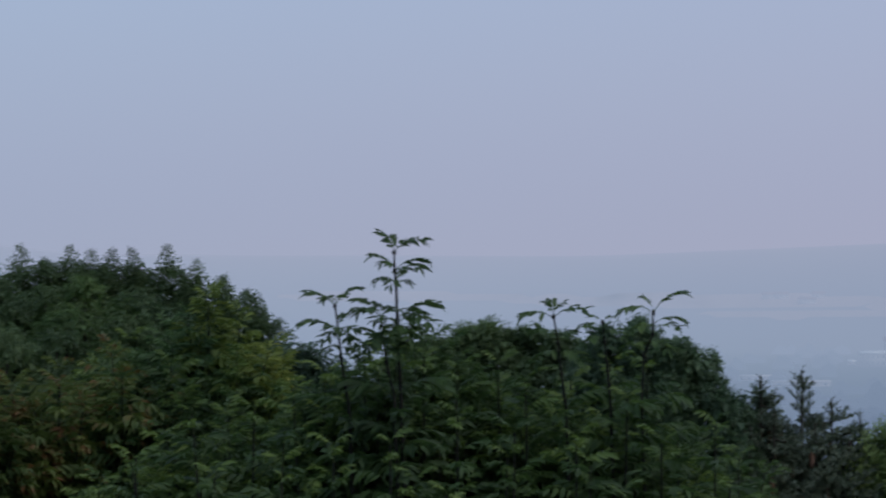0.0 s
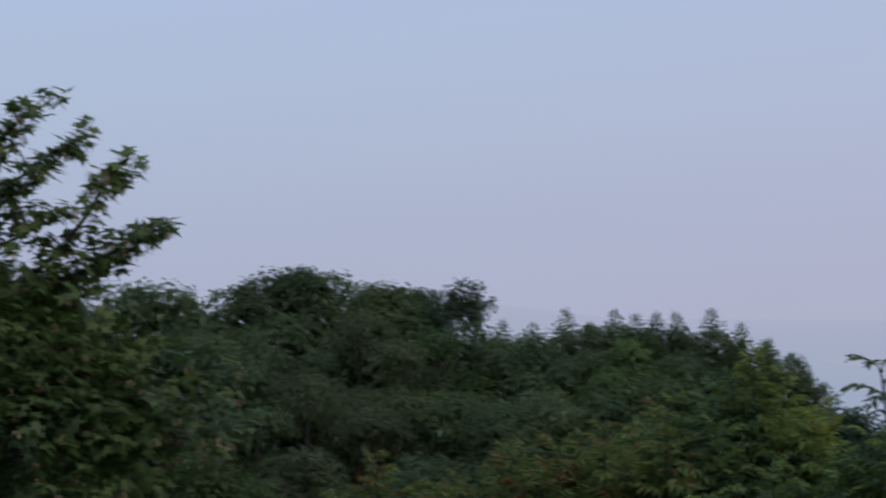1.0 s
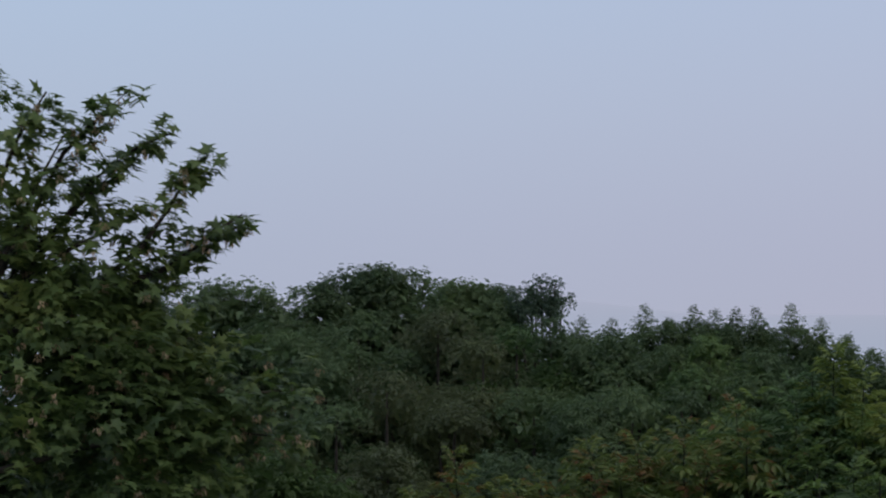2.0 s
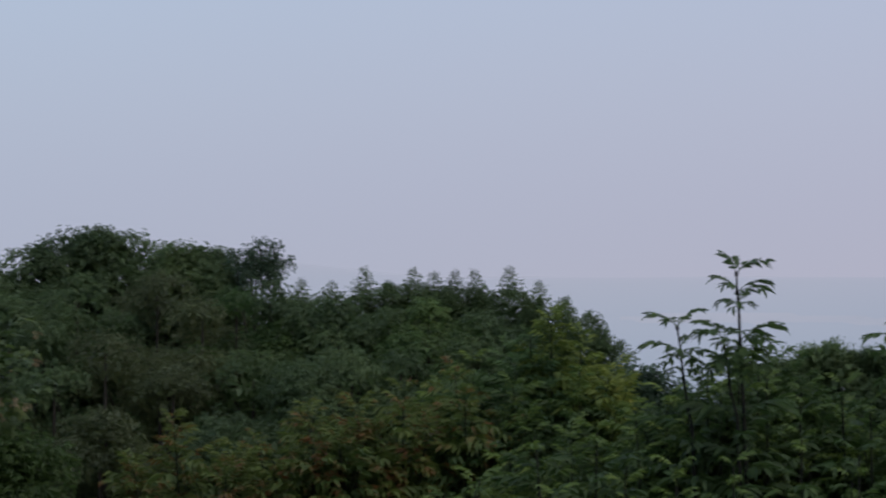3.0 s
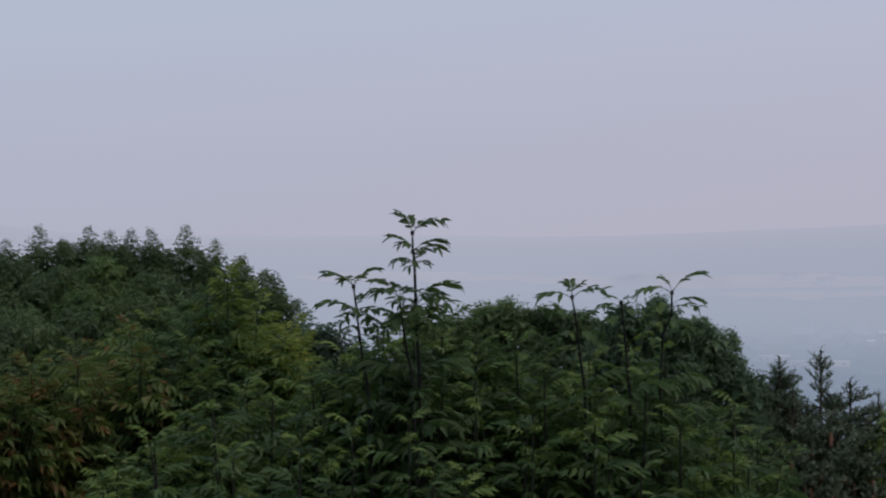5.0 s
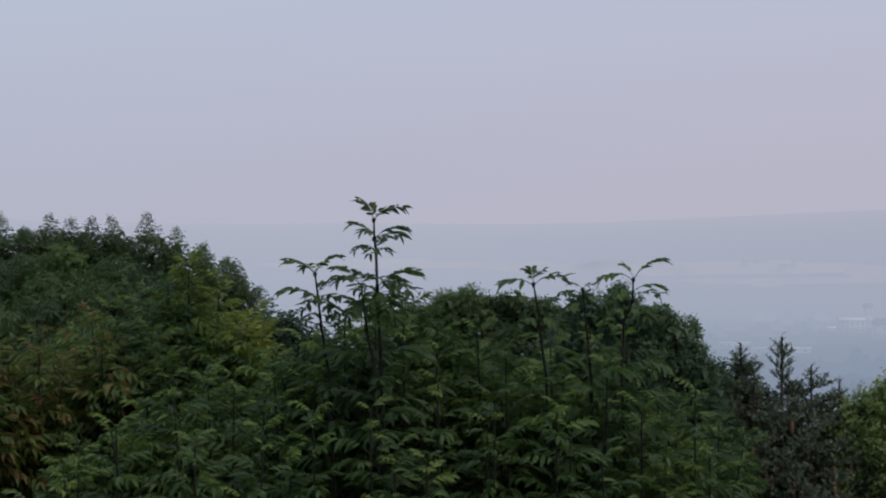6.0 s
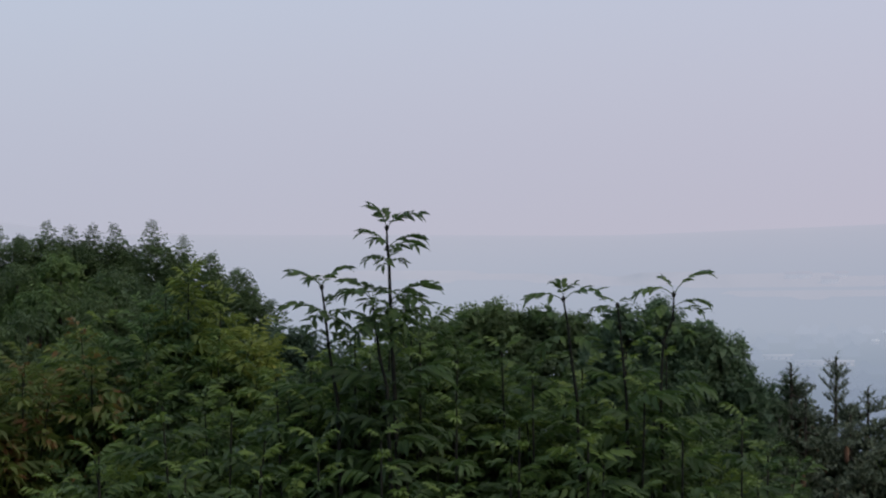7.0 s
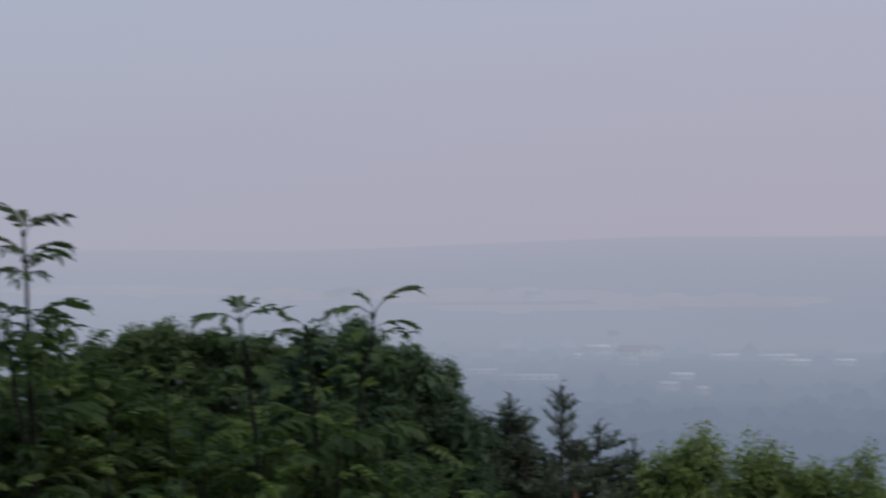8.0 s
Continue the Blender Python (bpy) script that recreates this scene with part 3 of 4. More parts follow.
# lower crowns of the wood, in front of the skyline
for i, (b, h, far, rx, rz, mat, words) in enumerate([
        (-14.05, -0.24, 29, 0.9, 1.3, M_ASH_FAR, "dark green"), (-12.83, 0.17, 30, 0.8, 1.3, M_ASH_FAR, "dark green"), (-11.39, 0.17, 30, 0.9, 1.3, M_OLIVE, "brownish green"),
        (-12.32, -0.91, 26, 0.95, 1.2, M_OLIVE, "olive green"), (-10.57, -0.35, 28, 0.7, 1.2, M_OLIVE, "olive green"), (-9.96, -0.09, 29, 0.6, 1.2, M_BRIGHT, "fresh green"),
        (-9.34, 0.06, 30, 0.6, 1.2, M_ASH_FAR, "dark green"), (-8.11, -0.25, 29, 0.6, 1.2, M_ASH_FAR, "dark green"), (-7.19, -0.46, 28, 0.6, 1.2, M_ASH_FAR, "dark green"),
        (-6.47, -0.30, 28, 0.6, 1.2, M_BRIGHT, "fresh green"), (-5.55, -0.56, 28, 0.7, 1.2, M_ASH_FAR, "dark green"), (-9.65, -1.27, 26, 0.8, 1.2, M_ASH_FAR, "dark green"),
        (-8.21, -1.17, 25, 0.8, 1.2, M_ASH_FAR, "dark green"), (-6.98, -1.28, 25, 0.7, 1.2, M_ASH_FAR, "dark green"), (-11.19, -1.47, 25, 0.8, 1.2, M_OLIVE, "olive green"),
        (-13.24, -1.47, 25, 0.8, 1.2, M_ASH_FAR, "dark green"), (-12.42, -2.29, 23, 0.8, 1.2, M_OLIVE, "olive green"), (-10.17, -2.40, 22.5, 0.8, 1.2, M_ASH_FAR, "dark green"), (-8.63, -2.09, 23, 0.8, 1.1, M_ASH_FAR, "dark green")]):
    leafy_tree("ash_tree", f"{words} broad-crowned tree in the hillside wood", sight(b, h, far), (rx * 1.1, rx * 1.1, rz), 18, 360, 0.165, FAR_TUFTS, mat, 170 + i, "trees of the hillside wood", trunk_r=0.08, clump_r=0.34, inner=0.11, flat=0.5)

# full crowns further back, which close the wood between its trunks
for i, (b, h) in enumerate([(-16.6, -0.9), (-15.0, -1.1), (-13.5, -0.9), (-12.0, -1.0), (-10.5, -1.0), (-9.1, -1.0), (-7.7, -1.2), (-6.3, -1.3), (-14.3, -2.6), (-12.6, -2.7), (-10.9, -2.7), (-9.2, -2.8), (-7.5, -2.6)]):
    leafy_tree("ash_tree", BROAD, sight(b, h, 31.5), (0.75, 0.5, 0.9), 10, 150, 0.26, FAR_TUFTS, M_ASH_FAR, 760 + i, "trees of the hillside wood", trunk_r=0.08, inner=0.2)

# shrubs nearer to the lookout, left of the saplings
for i, (b, h, far, rx, rz, mat, words) in enumerate([
        (-4.24, -0.86, 19, 0.26, 0.8, M_YELLOW, "yellowing"), (-3.70, -1.23, 19.0, 0.20, 0.8, M_YELLOW, "yellowing"), (-4.62, -1.14, 19.3, 0.26, 0.8, M_BRIGHT, "fresh green"), (-4.98, -1.40, 19.4, 0.30, 0.9, M_BRIGHT, "fresh green"), (-5.64, -1.65, 19.6, 0.4, 0.9, M_SHRUB, "green"),
        (-6.00, -1.78, 18.6, 0.3, 0.9, M_RUST, "rust-tinged"), (-6.92, -2.19, 18.3, 0.35, 0.9, M_RUST, "rust-tinged"), (-7.78, -2.44, 18, 0.36, 0.9, M_RUST, "rust-tinged"), (-8.69, -2.43, 18, 0.36, 0.9, M_RUST, "rust-tinged"), (-8.63, -2.61, 17.8, 0.34, 0.8, M_RUST, "rust-tinged"),
        (-11.09, -2.70, 17.8, 0.26, 0.7, M_RUST, "rust-tinged"), (-9.96, -3.22, 17.6, 0.3, 0.7, M_RUST, "rust-tinged"), (-4.93, -2.04, 18.4, 0.42, 0.9, M_SHRUB, "green"), (-3.75, -1.94, 18.4, 0.40, 0.9, M_SHRUB, "green"), (-2.77, -2.46, 17.6, 0.36, 0.9, M_SHRUB, "green")]):
    tip = {M_YELLOW: M_YELLOW, M_RUST: M_RUST, M_BRIGHT: M_BRIGHT, M_SHRUB: M_YOUNG}[mat]
    feathery_shrub(f"{words} feathery-leaved shrub in the thicket on the slope", sight(b, h + 0.12, far), rx, mat, tip, 210 + i, 6 if mat == M_YELLOW else 9, 0.19)

# the dark tree in the dip, and the round trees behind the saplings
for i, (b, h, r) in enumerate([(-2.85, -1.48, 0.40), (-2.44, -1.50, 0.36), (-2.01, -1.75, 0.40), (-1.50, -1.97, 0.40)]):
    leafy_tree("tree", "small blackish-green tree in the dip behind the ash saplings", sight(b, h, 25), (r, r, 1.0), 11, 420, 0.16, OVAL_TUFTS, M_DARK, 240 + i, "dark trees in the dip", trunk_r=0.06, clump_r=0.55, inner=0.08)
for i, (top, lumps) in enumerate([
        ((0.85, -1.05), [(0.15, -1.69, 0.14), (0.54, -1.52, 0.15), (0.89, -1.42, 0.15), (1.26, -1.57, 0.13), (0.35, -2.08, 0.2), (1.07, -2.03, 0.2), (0.66, -2.69, 0.24), (1.22, -2.69, 0.22)]),
        ((1.94, -1.28), [(1.56, -1.59, 0.14), (1.94, -1.65, 0.15), (2.32, -1.83, 0.14), (2.66, -1.92, 0.13), (1.79, -2.18, 0.2), (2.46, -2.23, 0.2), (2.05, -2.90, 0.24), (2.61, -3.00, 0.2)]),
        ((-0.16, -1.48), [(-0.62, -1.92, 0.12), (-0.18, -1.83, 0.13), (-0.88, -2.13, 0.12), (-0.42, -2.28, 0.2), (0.04, -2.39, 0.18), (-0.37, -3.00, 0.22)])]):
    leafy_tree("tree", "dense bushy green tree behind the ash saplings", sight(*top, 22.5), (0.36, 0.36, 1.0), 12, 1150, 0.125, ROUND_TUFTS, M_ASH_FAR, 255 + i, "dense trees behind the saplings", trunk_r=0.05, inner=0.09,
               lumps=[(sight(b, h, 22.5), r) for b, h, r in lumps])
leafy_tree("tree", "round-topped dense dark green tree behind the ash saplings", sight(3.94, -1.21, 21.5), (0.50, 0.5, 1.1), 22, 2300, 0.125, ROUND_TUFTS, M_ROUND, 260, "dense trees behind the saplings", trunk_r=0.06, inner=0.10,
           lumps=[(sight(b, h, far), r) for b, h, far, r in [
               (3.07, -1.62, 21, 0.16), (3.64, -1.67, 21, 0.18), (4.22, -1.84, 21, 0.17), (4.63, -2.03, 21, 0.16), (4.86, -2.48, 21, 0.165), (4.88, -3.00, 21, 0.16),
               (4.15, -2.59, 20.9, 0.2), (3.43, -2.59, 20.9, 0.2), (4.25, -3.41, 20.9, 0.2), (5.06, -3.51, 21, 0.16), (3.43, -3.61, 20.9, 0.2), (2.71, -2.18, 21, 0.2), (2.71, -3.21, 21, 0.2), (3.9, -2.35, 21.4, 0.24), (4.2, -3.1, 21.4, 0.24), (3.2, -2.9, 21.4, 0.24)]])
leafy_tree("tree", "bushy dark green tree beside the spruce", sight(5.76, -2.26, 22.3), (0.32, 0.3, 1.0), 12, 900, 0.12, ROUND_TUFTS, M_ROUND, 261, "dense trees behind the saplings", trunk_r=0.05, inner=0.09)
leafy_tree("tree", "bushy dark green tree beside the spruce", sight(5.32, -2.40, 21.6), (0.24, 0.3, 0.9), 9, 560, 0.12, ROUND_TUFTS, M_ROUND, 262, "dense trees behind the saplings", trunk_r=0.05, inner=0.09)

# fresh yellow-green bushes at the east end
for i, (b, h, rx, rz) in enumerate([(8.52, -2.59, 0.26, 0.8), (9.14, -2.71, 0.24, 0.8), (7.63, -3.10, 0.18, 0.7), (8.10, -2.79, 0.22, 0.7), (9.99, -3.03, 0.24, 0.7), (10.79, -2.86, 0.28, 0.8), (11.56, -2.77, 0.3, 0.8), (9.52, -2.82, 0.2, 0.7)]):
    leafy_tree("bush", "light yellow-green bush below the lookout's east side", sight(b, h, 22), (rx * 1.25, rx * 1.3, rz), 11, 310, 0.155, ROUND_TUFTS, M_FRESH, 280 + i, "light green bushes", category="bush", trunk_r=0.03, inner=0.06)


# ---- ash saplings: each leaf a part ----
rng_leaf = np.random.default_rng(11)
LEAVES = [mesh_from("leaf", *compound_leaf(rng_leaf, pairs, arch, sag, True, 0.24, 0.33, 1.0, 0.34), M_ASH) for pairs, arch, sag in
          [(5, 0.18, 10), (5, 0.26, 18), (6, 0.14, 5), (5, 0.10, 0), (4, 0.22, 12), (6, 0.24, 24), (5, 0.17, 7)]]
HERO = [mesh_from("leaf", *compound_leaf(rng_leaf, pairs, arch, sag, True, 0.24, 0.37, 0.5, 0.40), M_ASH) for pairs, arch, sag in [(4, 0.20, 2), (4, 0.24, 6), (4, 0.16, 0), (5, 0.22, 10), (4, 0.18, 4)]]
YOUNG = []
for old in LEAVES:
    fresh = old.copy()
    fresh.materials[0] = M_YOUNG
    YOUNG.append(fresh)


def leaf_between(parent, a, b, rng, young=False, hero=False):
    """A compound leaf from its node a to its tip b."""
    a, b = np.asarray(a, float), np.asarray(b, float)
    tilt = 0.45 if hero else 1.0
    m = basis(b - a, (rng.uniform(-0.5, 0.5) * tilt, rng.uniform(-0.45, 0.3) * tilt, 1)) * np.linalg.norm(b - a)
    kinds = HERO if hero else (YOUNG if young else LEAVES)
    ob = new("leaf", kinds[rng.integers(0, len(kinds))])
    ob.parent = parent
    mat = Matrix([[*m[0], a[0]], [*m[1], a[1]], [*m[2], a[2]], [0, 0, 0, 1]])
    ob.matrix_parent_inverse = plan_origin(parent)
    ob.matrix_basis = mat
    return ob


def hero_sapling(label, far, stem, leaves, seed):
    """A tall sapling whose bare top stands against the sky: stem by bearings and heights, leaves from stem height to tip."""
    rng = np.random.default_rng(seed)
    pts = [sight(b, h, far) for b, h in stem]
    base = foot(pts[-1] + Vector((0.1, 0.1, 0)))
    tree = thing("ash_sapling", base, label, "sapling", "ash saplings")
    low = pts[-1].lerp(base, 0.5) + Vector((0.04, 0.05, 0))
    n = len(pts)
    part("stem", mesh_from("stem", *tube(pts + [low, base], [0.0042 + 0.0011 * i for i in range(n)] + [0.016, 0.03], 7), M_STEM, True), tree)
    for i, p in enumerate(pts[:-1]):
        part("bud", mesh_from("bud", *tube([p + Vector((0, 0, -0.014)), p, p + Vector((0, 0, 0.012))], [0.006, 0.011, 0.004], 6), M_STEM, True), tree)
    for b0, h0, b1, h1, near in leaves:
        leaf_between(tree, sight(b0, h0, far), sight(b1, h1, far - near), rng, False, True)
    # fuller leaves down the stem, in crossed pairs
    z, k = pts[-1].z, 0
    while z > base.z + 1.2:
        t = (pts[-1].z - z) / max(pts[-1].z - base.z, 0.1)
        p = pts[-1].lerp(low, min(t * 2, 1)) if t < 0.5 else low.lerp(base, t * 2 - 1)
        for side in (0, math.pi):
            a = k * 1.7 + side + rng.uniform(-0.5, 0.5)
            s = rng.uniform(0.22, 0.32)
            leaf_between(tree, p, p + Vector((math.cos(a) * s, math.sin(a) * s, rng.uniform(-0.02, 0.10))), rng)
        k += 1
        z -= rng.uniform(0.07, 0.13) if z > -0.6 else 0.3
    return tree


hero_sapling("tall ash sapling with sparse green pinnate leaves against the sky", 15, [(-0.89, 0.15), (-0.88, -0.18), (-0.85, -0.44), (-0.83, -1.06), (-0.81, -1.50), (-0.76, -2.47)],
             [(-0.89, 0.14, -1.27, 0.53, 0.02), (-0.89, 0.14, -0.24, 0.30, 0.05), (-0.88, -0.16, -1.43, 0.01, 0.06), (-0.88, 0.10, -1.02, 0.44, -0.08), (-0.88, -0.18, -0.21, -0.06, 0.04), (-0.87, -0.28, -0.35, -0.20, 0.16), (-0.85, -0.41, -1.27, -0.47, 0.1), (-0.85, -0.41, -0.55, -0.47, 0.08), (-0.85, -0.44, -0.73, -0.22, -0.1), (-0.83, -1.06, 0.03, -0.85, 0.04), (-0.83, -1.13, -0.14, -1.28, 0.14), (-0.83, -1.13, -1.17, -1.24, 0.12)] + [(-0.82, -1.24, -0.55, -1.59, 0.2), (-0.82, -1.24, -1.04, -1.59, 0.18), (-0.82, -1.19, -0.20, -1.06, -0.05), (-0.88, -0.17, -1.17, -0.14, 0.12), (-0.89, 0.12, -0.55, 0.36, -0.05), (-0.85, -0.43, -0.95, -0.57, 0.14), (-0.83, -1.09, -0.42, -1.02, 0.12), (-0.82, -1.19, -0.29, -1.41, 0.1), (-0.82, -1.19, -0.95, -1.41, 0.16), (-0.82, -1.32, -1.26, -1.50, 0.1), (-0.81, -1.37, -0.33, -1.63, 0.12), (-0.81, -1.46, -0.64, -1.76, 0.16)], 301)
hero_sapling("ash sapling with arching green pinnate leaves", 14.9, [(-1.12, -1.06), (-1.08, -1.41), (-0.99, -2.03), (-0.88, -2.47)],
             [(-1.12, -1.06, -1.73, -0.99, 0.05), (-1.12, -1.05, -1.65, -0.73, -0.06), (-1.12, -1.05, -0.69, -0.96, 0.05), (-1.12, -1.04, -1.26, -0.82, -0.1), (-1.12, -1.06, -1.59, -1.06, 0.16), (-1.08, -1.41, -1.35, -1.76, 0.15), (-1.08, -1.41, -0.64, -1.72, 0.12), (-1.12, -1.07, -0.91, -0.88, -0.08), (-1.11, -1.09, -1.26, -1.19, 0.14), (-1.06, -1.59, -1.43, -1.72, 0.1), (-1.06, -1.59, -0.73, -1.85, 0.14)], 302)
hero_sapling("slim ash sapling with a forked spray of leaves on top", 15.1, [(-1.96, -0.83), (-1.90, -1.29), (-1.85, -1.76), (-1.77, -2.29), (-1.70, -2.64)],
             [(-1.96, -0.83, -2.59, -0.63, 0.04), (-1.96, -0.83, -1.46, -0.52, 0.04), (-1.96, -0.82, -2.18, -0.76, 0.15), (-1.90, -1.29, -2.66, -1.21, 0.05), (-1.90, -1.24, -1.74, -0.98, -0.06), (-1.89, -1.32, -1.19, -1.43, 0.06), (-1.89, -1.35, -2.22, -1.57, 0.12), (-1.88, -1.39, -1.50, -1.65, 0.12), (-1.89, -1.31, -1.57, -1.32, -0.1), (-1.89, -1.30, -2.09, -1.41, 0.15), (-1.89, -1.35, -1.70, -1.54, 0.14), (-1.87, -1.59, -2.14, -1.76, 0.12)] + [(-1.87, -1.59, -1.52, -1.81, 0.1), (-1.95, -0.85, -1.74, -0.66, -0.08)], 303)
hero_sapling("ash sapling with a small crown of drooping green leaves", 15.4, [(2.01, -1.02), (2.09, -1.49), (2.15, -2.05), (2.24, -2.68)],
             [(2.01, -1.02, 1.75, -0.75, 0.02), (2.01, -1.02, 2.27, -0.77, 0.04), (2.01, -1.04, 1.32, -1.16, 0.05), (2.01, -1.04, 2.69, -0.98, 0.05), (2.01, -1.03, 1.96, -0.70, -0.06), (2.08, -1.42, 1.57, -1.39, 0.12), (2.08, -1.42, 2.46, -1.33, 0.06), (2.11, -1.68, 1.67, -1.99, 0.14), (2.11, -1.68, 2.62, -1.99, 0.12)], 304)
hero_sapling("ash sapling with leaves raised to one side", 15.5, [(3.82, -0.94), (3.81, -1.33), (3.65, -1.73), (3.61, -2.57)],
             [(3.82, -0.94, 3.55, -0.66, 0.02), (3.82, -0.94, 4.49, -0.60, 0.04), (3.82, -0.95, 3.14, -1.05, 0.05), (3.82, -1.14, 4.45, -1.15, 0.05), (3.82, -1.26, 4.34, -1.29, 0.08), (3.82, -1.20, 3.42, -1.39, 0.1), (3.73, -1.52, 4.16, -1.73, 0.14), (3.73, -1.52, 3.26, -1.73, 0.12)], 305)
hero_sapling("low ash sapling with a spread pair of leaves", 15.4, [(2.90, -1.12), (2.94, -1.47), (2.99, -1.99), (3.05, -2.68)],
             [(2.90, -1.12, 2.60, -1.02, 0.03), (2.90, -1.12, 3.12, -1.04, 0.04), (2.91, -1.23, 2.42, -1.30, 0.06), (2.92, -1.31, 3.36, -1.47, 0.1), (2.93, -1.44, 2.57, -1.62, 0.12)], 306)


def bushy_sapling(bearing, height, far, seed, spread=0.34):
    """One of the saplings of the thicket: a few upright stems full of pinnate leaves."""
    rng = np.random.default_rng(seed)
    top = sight(bearing, height, far)
    base = foot(top + Vector((rng.uniform(-0.1, 0.1), 0.1, 0)))
    tree = thing("ash_sapling", base, "leafy ash sapling in the dense thicket below the lookout", "sapling", "ash saplings")
    for s in range(2):
        tip = top + Vector((0, 0, 0)) if s == 0 else top + Vector((rng.uniform(-spread, spread), rng.uniform(-0.1, 0.3), -rng.uniform(0.12, 0.4)))
        low = tip.lerp(base, 0.45) + Vector((rng.uniform(-.08, .08), 0, 0))
        part("stem", mesh_from("stem", *tube([tip, low, base], [0.004, 0.012, 0.02], 5), M_STEM, True), tree)
        z, k = 0.0, 0
        while z < 1.35:
            p = tip.lerp(low, min(z / max((tip - low).length, 0.1), 1))
            for side in (0, math.pi):
                a = k * 1.6 + side + rng.uniform(-0.5, 0.5)
                size = (0.12 + min(z, 0.3) * 0.34) * rng.uniform(0.65, 1.25)
                lift = max(0.55 - z * 1.3, -0.15) + rng.uniform(-0.12, 0.12)
                leaf_between(tree, p, p + Vector((math.cos(a) * size * math.cos(lift), math.sin(a) * size * math.cos(lift), size * math.sin(lift))), rng, z < 0.16 and rng.uniform() < 0.8)
            k += 1
            z += rng.uniform(0.058, 0.11)
    return tree


for i, (b, h, far) in enumerate([
        (-4.55, -2.77, 14.6), (-3.42, -2.72, 14.8), (-5.56, -3.58, 14.4), (-2.71, -2.51, 15.6), (-1.78, -2.31, 15.8), (-1.17, -1.90, 15.6), (-0.35, -1.74, 15.6), (0.27, -2.00, 15.8), (0.99, -1.89, 15.8), (1.50, -2.20, 15.3),
        (2.32, -2.20, 15.8), (3.04, -1.89, 15.9), (3.70, -1.75, 16.0), (3.35, -2.50, 15.2), (4.27, -3.20, 15.8), (4.94, -2.96, 15.2), (0.27, -2.82, 14.7), (1.30, -3.13, 14.6), (2.43, -3.22, 14.6),
        (3.97, -3.32, 14.8), (-0.96, -3.33, 14.4), (-1.99, -3.43, 14.5), (-4.14, -3.94, 14.2), (-2.91, -3.74, 14.2), (-0.85, -1.58, 15.7), (-1.42, -1.80, 15.7), (-0.50, -1.52, 16.1), (-1.05, -1.70, 16.2), (-2.15, -2.10, 15.9), (5.20, -3.93, 14.8), (3.25, -4.24, 14.3), (0.07, -4.25, 14.2), (-6.48, -4.54, 14.2)]):
    bushy_sapling(b, h, far, 330 + i)
for i, (b, h, far) in enumerate([(-2.40, -2.72, 17), (-1.53, -1.74, 16.8), (-1.12, -1.64, 16.9), (-0.66, -1.51, 16.8), (-0.19, -1.54, 17), (0.22, -1.69, 17), (-0.96, -2.21, 16.4), (0.58, -2.41, 17.2), (2.02, -2.51, 17.2), (3.35, -2.40, 17.4), (4.68, -3.30, 17), (-3.63, -3.33, 17), (-4.85, -3.73, 16.8), (-6.17, -4.13, 16.6)]):
    feathery_shrub("dark green feathery-leaved shrub behind the ash saplings", sight(b, h + 0.05, far), 0.26, M_ASH, M_SHRUB, 380 + i, 8, 0.19)

for i, (b, h) in enumerate([(-0.32, -2.96), (1.33, -2.75), (2.97, -2.95), (4.10, -3.15), (5.12, -3.55), (-1.75, -3.27), (0.51, -3.98), (2.25, -4.18), (4.30, -4.37), (-0.93, -4.39)]):
    leafy_tree("shrub", "dark green feathery-leaved shrub behind the ash saplings", sight(b, h, 18.6), (0.42, 0.34, 0.9), 12, 170, 0.22, MID_TUFTS, M_ASH, 900 + i, "shrubs of the thicket", category="shrub", trunk_r=0.03, clump_r=0.6, inner=0.12)
for i, (b, h) in enumerate([(-5.0, -3.2), (-3.9, -2.9), (-2.9, -3.1), (-1.9, -2.9), (-0.9, -2.7), (0.0, -2.6), (1.0, -2.6), (2.0, -2.9), (2.9, -3.0), (3.8, -3.4), (4.6, -3.9), (-0.4, -3.6), (1.5, -3.7), (-2.4, -3.9), (3.2, -4.0)]):
    feathery_shrub("mid-green feathery-leaved shrub filling the thicket between the ash saplings", sight(b, h, 16.3), 0.30, M_SHRUB, M_YOUNG, 940 + i, 8, 0.19, 1.0)
for i, (b, h) in enumerate([(8.95, -3.17), (9.79, -3.34), (10.56, -3.24)]):
    leafy_tree("bush", "light yellow-green bush below the lookout's east side", sight(b, h, 23), (0.42, 0.36, 0.8), 11, 280, 0.16, ROUND_TUFTS, M_FRESH, 920 + i, "light green bushes", category="bush", trunk_r=0.03, inner=0.1)


# ---- spruce ----
def needle_twig(rng):
    """A spruce shoot one unit long with stiff needles all round."""
    out = [tube([(0, 0, 0), (0, 0, 1.0)], [0.035, 0.012], 4)]
    for i in range(15):
        z = rng.uniform(0.05, 1.0)
        a = rng.uniform(0, 2 * math.pi)
        x = np.array((math.cos(a), math.sin(a), 0.75))
        out.append(moved(leaflet(rng.uniform(0.20, 0.30), 0.10, 0.0, False), basis(x, (0, 0, 1)), (0, 0, z)))
    return join(out)


TWIGS = [needle_twig(master) for i in range(5)]


